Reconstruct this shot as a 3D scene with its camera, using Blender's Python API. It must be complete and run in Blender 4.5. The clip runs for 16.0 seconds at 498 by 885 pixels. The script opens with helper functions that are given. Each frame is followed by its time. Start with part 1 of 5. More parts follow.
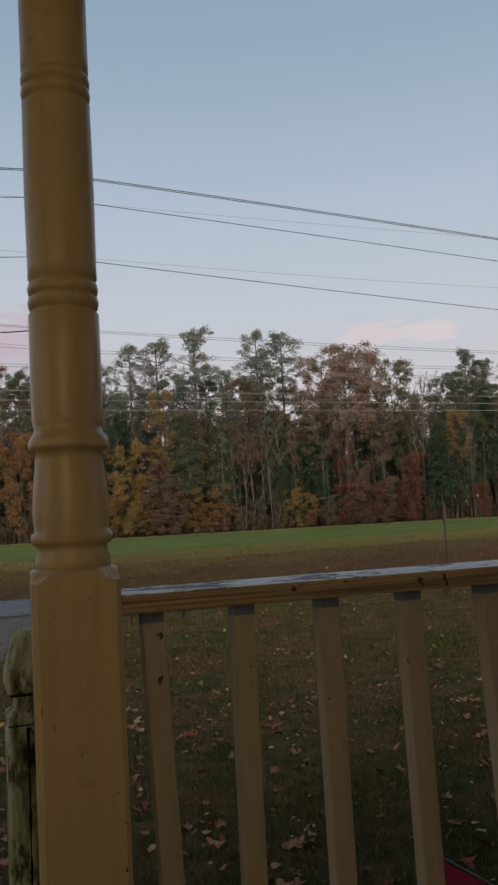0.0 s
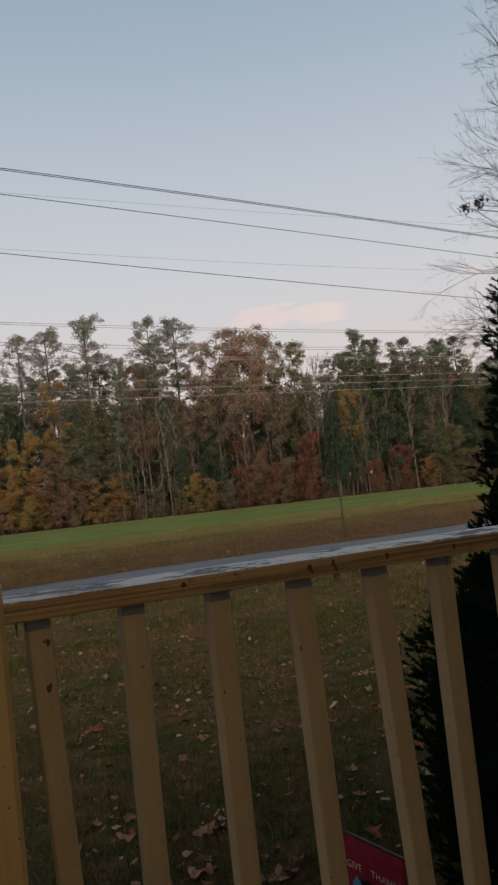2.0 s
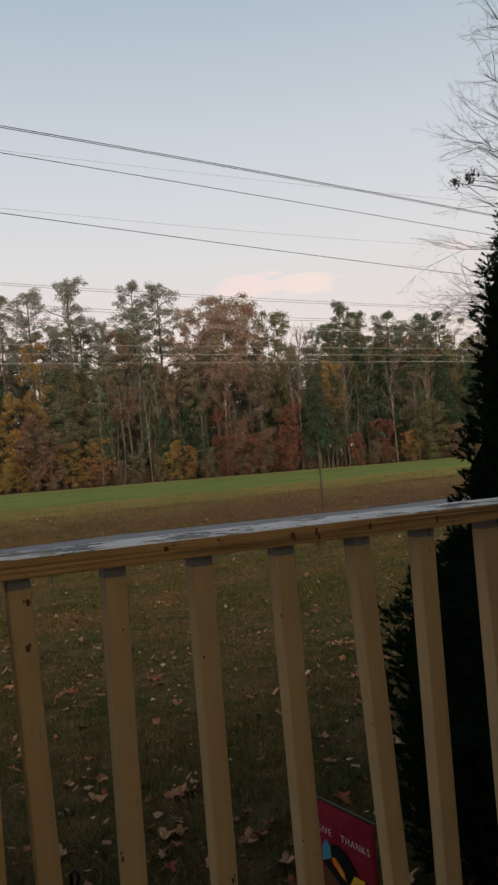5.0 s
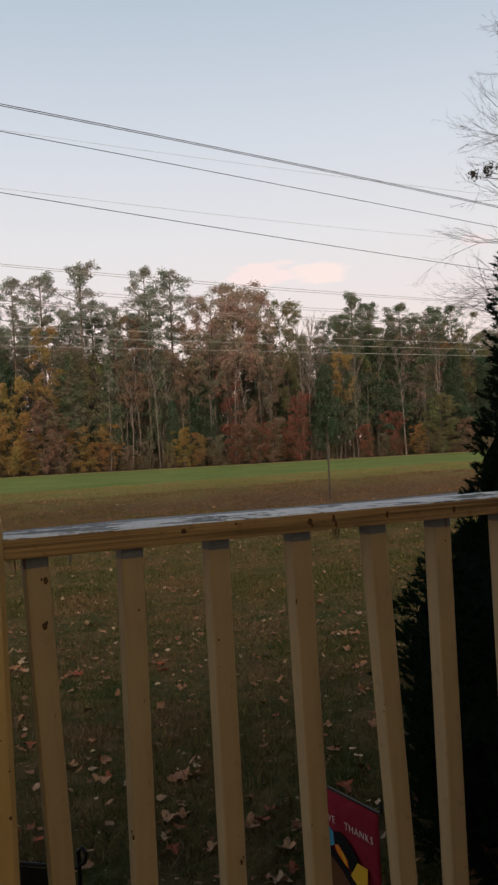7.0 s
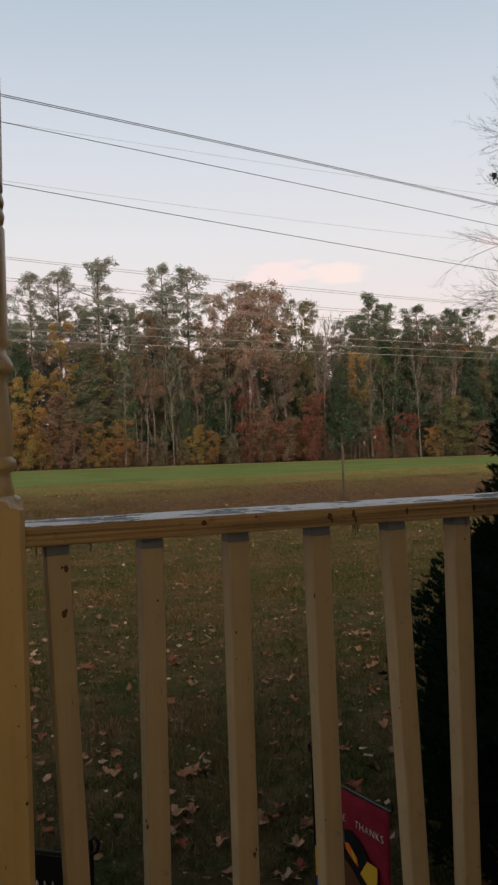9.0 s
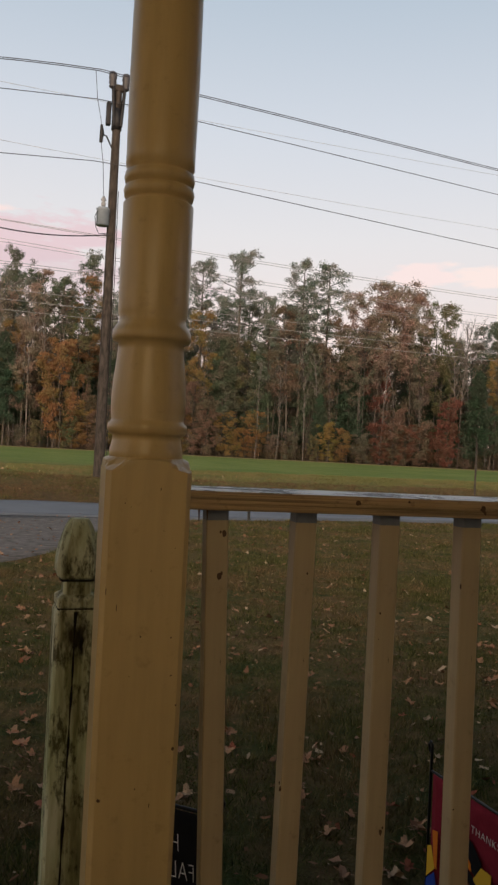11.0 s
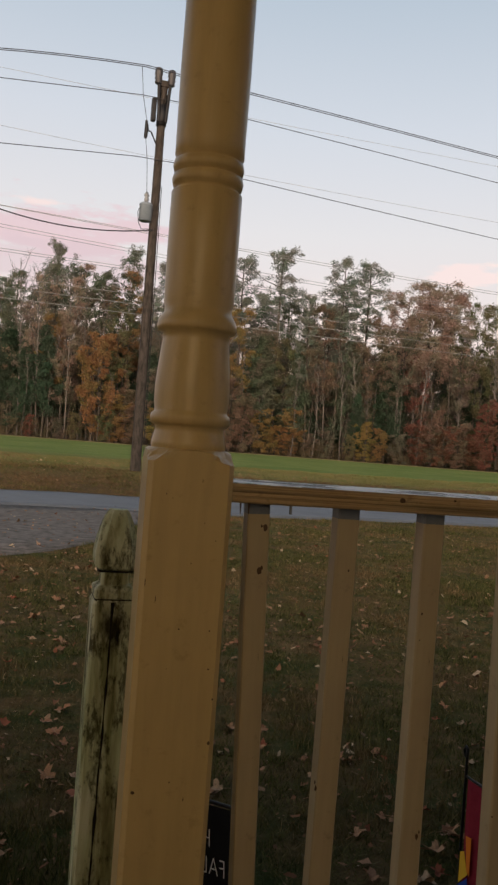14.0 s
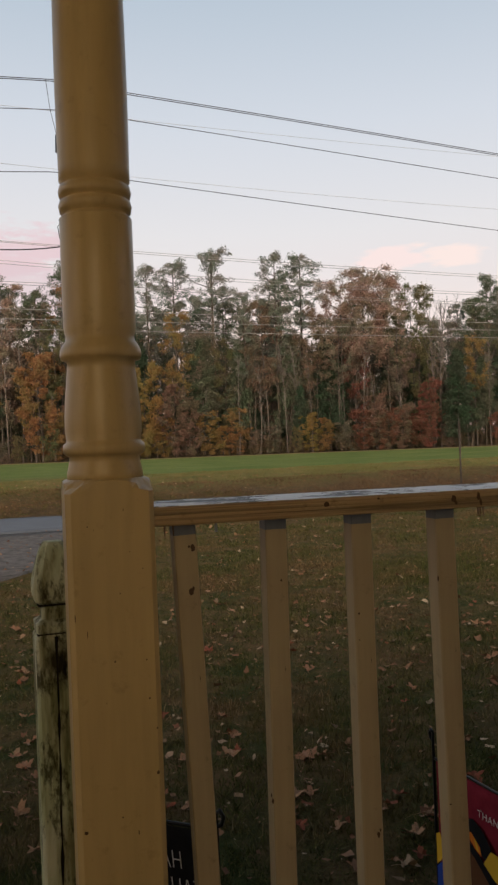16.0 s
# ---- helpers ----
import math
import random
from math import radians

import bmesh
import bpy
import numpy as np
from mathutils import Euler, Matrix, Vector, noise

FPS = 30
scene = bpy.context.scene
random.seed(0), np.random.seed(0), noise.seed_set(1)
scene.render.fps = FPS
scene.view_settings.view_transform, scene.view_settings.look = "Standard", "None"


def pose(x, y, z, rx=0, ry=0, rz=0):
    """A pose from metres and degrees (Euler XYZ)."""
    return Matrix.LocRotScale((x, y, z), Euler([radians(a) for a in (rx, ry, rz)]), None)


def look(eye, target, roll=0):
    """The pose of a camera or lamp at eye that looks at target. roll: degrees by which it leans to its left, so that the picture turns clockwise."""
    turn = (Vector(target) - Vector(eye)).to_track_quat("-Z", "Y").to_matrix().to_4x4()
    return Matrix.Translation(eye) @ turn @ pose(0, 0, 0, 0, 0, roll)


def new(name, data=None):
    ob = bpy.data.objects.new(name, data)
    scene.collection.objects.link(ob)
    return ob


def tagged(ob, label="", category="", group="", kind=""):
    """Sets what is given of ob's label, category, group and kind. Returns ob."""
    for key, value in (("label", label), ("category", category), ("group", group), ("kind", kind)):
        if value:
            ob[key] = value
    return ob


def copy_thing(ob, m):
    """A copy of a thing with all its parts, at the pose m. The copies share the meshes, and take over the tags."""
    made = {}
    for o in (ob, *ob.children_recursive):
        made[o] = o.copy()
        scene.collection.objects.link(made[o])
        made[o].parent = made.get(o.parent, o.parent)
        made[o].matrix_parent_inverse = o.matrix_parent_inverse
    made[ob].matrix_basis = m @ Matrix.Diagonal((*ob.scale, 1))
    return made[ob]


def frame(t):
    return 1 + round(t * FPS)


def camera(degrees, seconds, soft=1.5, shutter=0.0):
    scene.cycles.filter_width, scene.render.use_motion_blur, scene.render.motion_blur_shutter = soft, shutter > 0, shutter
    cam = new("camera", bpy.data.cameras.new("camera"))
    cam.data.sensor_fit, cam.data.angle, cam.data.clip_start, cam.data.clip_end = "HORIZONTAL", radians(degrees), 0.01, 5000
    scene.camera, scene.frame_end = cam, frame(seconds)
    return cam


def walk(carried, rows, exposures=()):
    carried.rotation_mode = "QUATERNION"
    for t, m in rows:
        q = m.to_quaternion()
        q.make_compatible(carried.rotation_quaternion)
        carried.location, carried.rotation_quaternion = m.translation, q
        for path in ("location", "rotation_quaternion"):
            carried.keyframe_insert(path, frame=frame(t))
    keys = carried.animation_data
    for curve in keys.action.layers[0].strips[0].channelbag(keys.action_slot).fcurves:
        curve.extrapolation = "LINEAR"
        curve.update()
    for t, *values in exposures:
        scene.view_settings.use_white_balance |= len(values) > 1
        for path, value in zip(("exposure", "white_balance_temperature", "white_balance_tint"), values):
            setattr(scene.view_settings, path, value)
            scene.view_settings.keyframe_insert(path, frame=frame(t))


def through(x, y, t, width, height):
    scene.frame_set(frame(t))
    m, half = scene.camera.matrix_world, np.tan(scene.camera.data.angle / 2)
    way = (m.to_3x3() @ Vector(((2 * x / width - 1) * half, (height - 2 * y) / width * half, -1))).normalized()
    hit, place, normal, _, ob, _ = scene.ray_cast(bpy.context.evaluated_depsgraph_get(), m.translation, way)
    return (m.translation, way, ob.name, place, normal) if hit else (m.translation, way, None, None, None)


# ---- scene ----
cam = camera(32.7, 16.0, soft=2.5)
PATH = [
    (0, (0.157, -0.106, 1.594), (0.705, 1.809, 1.777), -3.3),
    (0.5, (0.175, -0.107, 1.603), (0.809, 1.783, 1.769), -5.0),
    (1, (0.178, -0.104, 1.603), (0.905, 1.753, 1.756), -5.6),
    (1.5, (0.18, -0.105, 1.606), (0.929, 1.744, 1.747), -6.1),
    (2, (0.183, -0.095, 1.606), (0.957, 1.744, 1.734), -6.4),
    (2.5, (0.187, -0.089, 1.606), (0.956, 1.753, 1.727), -6.6),
    (3, (0.185, -0.086, 1.605), (0.946, 1.76, 1.717), -6.7),
    (3.5, (0.187, -0.081, 1.605), (0.94, 1.768, 1.702), -6.5),
    (4, (0.187, -0.077, 1.604), (0.95, 1.77, 1.682), -6.3),
    (4.2, (0.186, -0.084, 1.604), (0.973, 1.753, 1.676), -5.9),
    (6.5, (0.166, -0.074, 1.597), (0.961, 1.761, 1.625), -3.3),
    (7, (0.163, -0.074, 1.597), (0.954, 1.763, 1.624), -3.1),
    (7.5, (0.161, -0.075, 1.596), (0.946, 1.764, 1.623), -2.9),
    (8, (0.164, -0.076, 1.597), (0.944, 1.765, 1.624), -2.8),
    (8.2, (0.164, -0.069, 1.596), (0.942, 1.774, 1.622), -2.7),
    (9.5, (0.142, -0.073, 1.586), (0.9, 1.784, 1.613), -1.4),
    (10.3, (0.11, -0.077, 1.571), (0.815, 1.794, 1.599), 0.8),
    (10.5, (0.094, -0.073, 1.561), (0.714, 1.828, 1.582), 2.3),
    (11, (0.096, -0.092, 1.563), (0.568, 1.852, 1.577), 2.9),
    (11.5, (0.097, -0.08, 1.56), (0.543, 1.87, 1.575), 3.3),
    (12, (0.09, -0.077, 1.555), (0.535, 1.873, 1.565), 4.0),
    (12.5, (0.09, -0.074, 1.556), (0.532, 1.876, 1.567), 4.2),
    (13, (0.091, -0.071, 1.556), (0.508, 1.885, 1.564), 4.4),
    (13.5, (0.09, -0.077, 1.556), (0.484, 1.884, 1.564), 4.3),
    (14, (0.09, -0.074, 1.556), (0.479, 1.888, 1.559), 4.3),
    (14.5, (0.087, -0.07, 1.553), (0.477, 1.892, 1.561), 4.3),
    (15, (0.115, -0.075, 1.569), (0.513, 1.885, 1.578), 1.1),
    (15.5, (0.142, -0.074, 1.582), (0.561, 1.882, 1.594), -2.0),
    (16, (0.136, -0.076, 1.581), (0.643, 1.859, 1.587), -2.2),
]
walk(cam, [(t, look(eye, target, roll)) for t, eye, target, roll in PATH],
     exposures=[(0, -.50, 5850, 6), (.7, -.56, 5950, 7), (1.5, -.44, 6200, 9), (3.5, -.30, 6550, 8), (4.2, -.24, 6600, 8), (6.5, -.03, 6500, 10), (16, -.03, 6500, 10)])


# ---- light ----
world = bpy.data.worlds.new("dusk_sky")
scene.world = world
world.use_nodes = True


def link_world():
    nt = world.node_tree
    n, l = nt.nodes, nt.links
    n.clear()
    out = n.new("ShaderNodeOutputWorld")
    bg = n.new("ShaderNodeBackground")
    coord = n.new("ShaderNodeTexCoord")
    sep = n.new("ShaderNodeSeparateXYZ")
    l.new(coord.outputs["Generated"], sep.inputs[0])
    ramp = n.new("ShaderNodeValToRGB")
    stops = [(0.0, (.62, .46, .47)), (.15, (.78, .66, .67)), (.24, (.73, .69, .71)), (.35, (.615, .637, .70)),
             (.51, (.41, .49, .58)), (1.0, (.20, .27, .38))]
    for i, (p, c) in enumerate(stops):
        e = ramp.color_ramp.elements[i] if i < 2 else ramp.color_ramp.elements.new(p)
        e.position, e.color = p, (*c, 1)
    l.new(sep.outputs[2], ramp.inputs[0])
    sky = n.new("ShaderNodeTexSky")
    sky.sky_type, sky.sun_disc = "NISHITA", False
    sky.sun_elevation, sky.sun_rotation = radians(3), radians(200)
    add = n.new("ShaderNodeMix")
    add.data_type, add.blend_type = "RGBA", "ADD"
    add.inputs["Factor"].default_value = 0.05
    l.new(ramp.outputs[0], add.inputs["A"])
    l.new(sky.outputs[0], add.inputs["B"])
    last = add.outputs["Result"]
    # the afterglow over the western horizon, behind the house
    west = n.new("ShaderNodeVectorMath"); west.operation = "DOT_PRODUCT"
    l.new(coord.outputs["Generated"], west.inputs[0]); west.inputs[1].default_value = (-.30, -.95, .05)
    glow = n.new("ShaderNodeMapRange"); glow.interpolation_type = "SMOOTHSTEP"
    l.new(west.outputs["Value"], glow.inputs[0])
    for k, v in zip((1, 2, 3, 4), (.3, 1.0, 0, 1)):
        glow.inputs[k].default_value = v
    warm = n.new("ShaderNodeMix"); warm.data_type, warm.blend_type = "RGBA", "ADD"
    l.new(glow.outputs[0], warm.inputs["Factor"])
    l.new(last, warm.inputs["A"]); warm.inputs["B"].default_value = (4.6, 3.5, 2.5, 1)
    last = warm.outputs["Result"]
    # low pink clouds: soft banks broken up by noise
    flat = n.new("ShaderNodeMapping")
    flat.inputs["Scale"].default_value = (5.0, 5.0, 19.0)
    l.new(coord.outputs["Generated"], flat.inputs[0])
    fluff = n.new("ShaderNodeTexNoise")
    fluff.inputs["Scale"].default_value, fluff.inputs["Detail"].default_value = 2.6, 8
    fluff.inputs["Roughness"].default_value = .55
    l.new(flat.outputs[0], fluff.inputs["Vector"])
    for (az, el, wide, high, amount, tint) in CLOUDS:
        way = (math.sin(az) * math.cos(el), math.cos(az) * math.cos(el), math.sin(el))
        sub = n.new("ShaderNodeVectorMath"); sub.operation = "SUBTRACT"
        l.new(coord.outputs["Generated"], sub.inputs[0]); sub.inputs[1].default_value = way
        scl = n.new("ShaderNodeVectorMath"); scl.operation = "MULTIPLY"
        l.new(sub.outputs[0], scl.inputs[0]); scl.inputs[1].default_value = (1 / wide, 1 / wide, 1 / high)
        ln = n.new("ShaderNodeVectorMath"); ln.operation = "LENGTH"
        l.new(scl.outputs[0], ln.inputs[0])
        mix = n.new("ShaderNodeMath"); mix.operation = "MULTIPLY_ADD"
        l.new(fluff.outputs[0], mix.inputs[0]); mix.inputs[1].default_value = -2.6
        l.new(ln.outputs["Value"], mix.inputs[2])
        rng = n.new("ShaderNodeMapRange"); rng.interpolation_type = "SMOOTHSTEP"
        l.new(mix.outputs[0], rng.inputs[0])
        for k, v in zip((1, 2, 3, 4), (-.80, -.36, amount, 0)):
            rng.inputs[k].default_value = v
        m = n.new("ShaderNodeMix"); m.data_type = "RGBA"
        l.new(rng.outputs[0], m.inputs["Factor"])
        l.new(last, m.inputs["A"]); m.inputs["B"].default_value = (*tint, 1)
        last = m.outputs["Result"]
    l.new(last, bg.inputs[0])
    bg.inputs[1].default_value = 1.0
    l.new(bg.outputs[0], out.inputs[0])


YAW = radians(16.0)
CLOUDS = [(YAW + .218, .206, .046, .015, 1.0, (1.0, .84, .79)),
          (YAW + .150, .205, .055, .012, .9, (1.0, .82, .79)),
          (YAW + .399, .226, .022, .008, .45, (.98, .78, .76)),
          (YAW - .33, .228, .15, .040, .85, (.82, .61, .65)),
          (YAW - .345, .252, .045, .008, .8, (1.0, .80, .76)),
          (YAW - .34, .185, .24, .034, .6, (.76, .60, .64)),
          (YAW + .60, .21, .10, .02, .6, (.86, .64, .64))]
link_world()
lamp = bpy.data.lights.new("low_sun", "SUN")
lamp.energy, lamp.angle, lamp.color = 0.55, radians(12), (1, .74, .56)
new("low_sun", lamp).matrix_world = look((0, 0, 30), (13.5, 46, 25.5))

# ---- materials ----


def mat(name, color=(.5, .5, .5), rough=.7, metal=0.0):
    m = bpy.data.materials.new(name)
    m.use_nodes = True
    b = m.node_tree.nodes["Principled BSDF"]
    b.inputs["Base Color"].default_value = (*color, 1)
    b.inputs["Roughness"].default_value, b.inputs["Metallic"].default_value = rough, metal
    b.inputs["Specular IOR Level"].default_value = .35 if rough < .8 else .08
    return m


class Nodes:
    """Short hand for building a material's nodes."""
    def __init__(self, m):
        self.m, self.t = m, m.node_tree
        self.b = self.t.nodes["Principled BSDF"]
        self.coord = self.t.nodes.new("ShaderNodeTexCoord")

    def n(self, kind, **values):
        node = self.t.nodes.new("ShaderNode" + kind)
        for k, v in values.items():
            node.inputs[k].default_value = v
        return node

    def link(self, a, b):
        self.t.links.new(a, b)

    def noise(self, scale, detail=4, rough=.55, stretch=None, source="Object"):
        node = self.n("TexNoise", Scale=scale, Detail=detail, Roughness=rough)
        v = self.coord.outputs[source]
        if stretch:
            mp = self.n("Mapping", Scale=stretch)
            self.link(v, mp.inputs[0])
            v = mp.outputs[0]
        self.link(v, node.inputs["Vector"])
        return node.outputs[0]

    def ramp(self, value, stops):
        node = self.t.nodes.new("ShaderNodeValToRGB")
        for i, (p, c) in enumerate(stops):
            e = node.color_ramp.elements[i] if i < 2 else node.color_ramp.elements.new(p)
            c = (c, c, c) if isinstance(c, (int, float)) else c
            e.position, e.color = p, (*c, 1)
        self.link(value, node.inputs[0])
        return node.outputs[0]

    def mix(self, fac, a, b, blend="MIX"):
        node = self.t.nodes.new("ShaderNodeMix")
        node.data_type, node.blend_type = "RGBA", blend
        for sock, val in (("Factor", fac), ("A", a), ("B", b)):
            if isinstance(val, (int, float)):
                node.inputs[sock].default_value = val if sock == "Factor" else (val, val, val, 1)
            elif isinstance(val, tuple):
                node.inputs[sock].default_value = (*val, 1)
            else:
                self.link(val, node.inputs[sock])
        return node.outputs["Result"]

    def color(self, value):
        self.link(value, self.b.inputs["Base Color"])

    def span(self, value, a, b):
        node = self.n("MapRange")
        self.link(value, node.inputs[0])
        node.inputs[1].default_value, node.inputs[2].default_value = a, b
        return node.outputs[0]

    def bump(self, value, strength=.3, distance=.01):
        node = self.n("Bump", Strength=strength, Distance=distance)
        self.link(value, node.inputs["Height"])
        self.link(node.outputs[0], self.b.inputs["Normal"])


def painted_wood(name, base, worn, grain, knots=True, depth=.72, speck=.05, gloss=.38, soil=.6):
    """Old paint on softwood: soft fade, lengthwise grain, dark specks where knots bleed through."""
    m = mat(name, base, gloss)
    q = Nodes(m)
    fade = q.ramp(q.noise(5, 3), [(.35, base), (.7, worn)])
    lines = q.ramp(q.noise(9, 5, .6, grain), [(.40, depth), (.56, 1.0)])
    c = q.mix(.25 if depth > .6 else .85, fade, lines, "MULTIPLY")
    dirt = q.ramp(q.noise(38, 6, .7), [(.30, (.35, .30, .24)), (.42, (1, 1, 1))])
    c = q.mix(soil, c, dirt, "MULTIPLY")
    if knots:
        vor = q.n("TexVoronoi", Scale=40)
        mp = q.n("Mapping", Scale=(1.0, 1.0, .45))
        q.link(q.coord.outputs["Object"], mp.inputs[0])
        warp = q.n("VectorMath"); warp.operation = "ADD"
        jag = q.n("TexNoise", Scale=260, Detail=3)
        shrink = q.n("VectorMath"); shrink.operation = "SCALE"; shrink.inputs["Scale"].default_value = .011
        q.link(q.coord.outputs["Object"], jag.inputs["Vector"])
        q.link(jag.outputs["Color"], shrink.inputs[0])
        q.link(mp.outputs[0], warp.inputs[0]); q.link(shrink.outputs[0], warp.inputs[1])
        q.link(warp.outputs[0], vor.inputs["Vector"])
        spots = q.ramp(vor.outputs["Distance"], [(speck, (.10, .06, .035)), (speck * 1.9, (1, 1, 1))])
        c = q.mix(.9, c, spots, "MULTIPLY")
    q.color(c)
    q.bump(q.noise(14, 6, .65, grain), .25, .002)
    return m


PAINT_POST = painted_wood("yellow_paint", (.47, .335, .140), (.42, .298, .125), (6, 6, .5), False, gloss=.34, soil=.25)
PAINT_BAL = painted_wood("tan_paint", (.385, .305, .175), (.335, .25, .15), (7, 7, .45), speck=.03, soil=.4)
PAINT_RAIL = painted_wood("rail_wood", (.40, .28, .14), (.30, .185, .085), (.22, 9, 17), False, .38)
GREY_TOP = painted_wood("grey_baluster_top", (.15, .165, .19), (.11, .12, .14), (7, 7, .6), False)


def flaked_white():
    m = mat("flaking_white_paint", (.7, .7, .7), .5)
    q = Nodes(m)
    flakes = q.ramp(q.noise(21, 6, .72, (.55, .8, 1)), [(.510, (.86, .86, .86)), (.522, (.60, .59, .57)), (.532, (.035, .028, .02))])
    q.color(q.mix(.35, flakes, q.ramp(q.noise(120, 4), [(.3, .7), (.7, 1.0)]), "MULTIPLY"))
    q.bump(flakes, .4, .002)
    return m


WHITE_TOP = flaked_white()


def mossy_wood():
    m = mat("weathered_post", (.3, .28, .2), .85)
    q = Nodes(m)
    c = q.ramp(q.noise(7, 5, .6, (3, 3, .35)), [(.32, (.045, .040, .018)), (.44, (.20, .185, .095)), (.52, (.36, .35, .22)), (.64, (.50, .49, .35))])
    rot = q.ramp(q.noise(22, 8, .78, (1.6, 1.6, .6)), [(.40, (.08, .065, .035)), (.50, (1, 1, 1))])
    c = q.mix(.85, c, rot, "MULTIPLY")
    c = q.mix(.5, c, q.ramp(q.noise(3, 3), [(.4, (.75, .95, .6)), (.6, (1, 1, 1))]), "MULTIPLY")
    # rot round the top of the crack
    off = q.n("VectorMath"); off.operation = "SUBTRACT"; off.inputs[1].default_value = (.002, -.045, 1.150)
    q.link(q.coord.outputs["Object"], off.inputs[0])
    flat = q.n("VectorMath"); flat.operation = "MULTIPLY"; flat.inputs[1].default_value = (38, 8, 23)
    q.link(off.outputs[0], flat.inputs[0])
    far = q.n("VectorMath"); far.operation = "LENGTH"
    q.link(flat.outputs[0], far.inputs[0])
    rag = q.n("Math"); rag.operation = "MULTIPLY_ADD"; rag.inputs[1].default_value = 2.6
    q.link(q.noise(34, 6, .7, (1.5, 1.5, .6)), rag.inputs[0]); q.link(far.outputs["Value"], rag.inputs[2])
    c = q.mix(1.0, c, q.ramp(q.span(rag.outputs[0], 1.6, 2.5), [(0, (.10, .085, .06)), (1, (1, 1, 1))]), "MULTIPLY")
    q.color(c)
    q.bump(q.noise(20, 7, .7, (3, 3, .4)), .6, .004)
    return m


MOSSY = mossy_wood()
CRACK = mat("crack_shadow", (.012, .01, .008), 1)
KNOT = mat("knot", (.07, .035, .015), .6)
BLACK_METAL = mat("black_metal", (.012, .012, .013), .45, .6)


def plain(name, a, b, scale, rough=.8, bump=.2, stretch=None):
    m = mat(name, a, rough)
    q = Nodes(m)
    big = q.ramp(q.noise(scale, 4, .6, stretch), [(.35, a), (.68, b)])
    fine = q.ramp(q.noise(scale * 9, 5, .65, stretch), [(.3, .75), (.7, 1.1)])
    q.color(q.mix(.6, big, fine, "MULTIPLY"))
    q.bump(q.noise(scale * 6, 5, .65, stretch), bump, .004)
    return m


SIDING = plain("house_siding", (.72, .69, .62), (.65, .62, .55), 1.3, .6, .08)
CEILING = plain("porch_ceiling", (.62, .61, .58), (.55, .54, .51), 2, .7, .05)
DECK = plain("deck_boards", (.17, .13, .09), (.11, .085, .06), 3, .8, .3, (.4, 4, 4))
ASPHALT = plain("asphalt", (.075, .085, .10), (.052, .06, .072), 1.2, .6, .3)
GRAVEL = plain("gravel_drive", (.125, .118, .112), (.050, .048, .046), 6.0, .95, 1.0)
POLE_WOOD = plain("creosote_pole", (.022, .019, .017), (.064, .055, .048), 7, .9, .6, (2, 2, .5))
GALV = plain("galvanised", (.20, .21, .22), (.14, .15, .16), 6, .5, .1)
TRAFO = plain("transformer_paint", (.16, .19, .22), (.12, .15, .175), 3, .45, .05)
WIRE_DARK = mat("dark_cable", (.022, .022, .026), .7)
LIT_PANE = mat("lamplit_curtain", (.6, .5, .35), .9)
LIT_PANE.node_tree.nodes["Principled BSDF"].inputs["Emission Color"].default_value = (1, .74, .43, 1)
LIT_PANE.node_tree.nodes["Principled BSDF"].inputs["Emission Strength"].default_value = 3.75
WIRE_LIGHT = mat("aluminium_cable", (.23, .23, .235), .6, .1)
BARK = plain("bark", (.115, .10, .085), (.07, .06, .05), 5, .95, .6, (2, 2, .3))
BARK_GREY = plain("grey_bark", (.10, .09, .08), (.06, .054, .048), 5, .95, .5, (2, 2, .3))
BARK_PALE = plain("pale_bark", (.165, .148, .138), (.10, .09, .083), 4, .9, .4, (2, 2, .4))
RED_CLOTH = plain("red_flag_cloth", (.20, .018, .03), (.15, .012, .022), 20, .85, .1)
BLACK_CLOTH = plain("black_flag_cloth", (.012, .012, .013), (.008, .008, .009), 20, .9, .1)
CLOTH_YELLOW = mat("yellow_cloth", (.55, .34, .03), .85)
CLOTH_BLUE = mat("blue_cloth", (.05, .22, .32), .85)
CLOTH_DEEP = mat("deep_blue_cloth", (.02, .05, .25), .85)
CLOTH_ORANGE = mat("orange_cloth", (.55, .16, .02), .85)
CLOTH_BROWN = mat("brown_cloth", (.10, .045, .02), .85)
LETTER = mat("letter_white", (.62, .60, .56), .85)


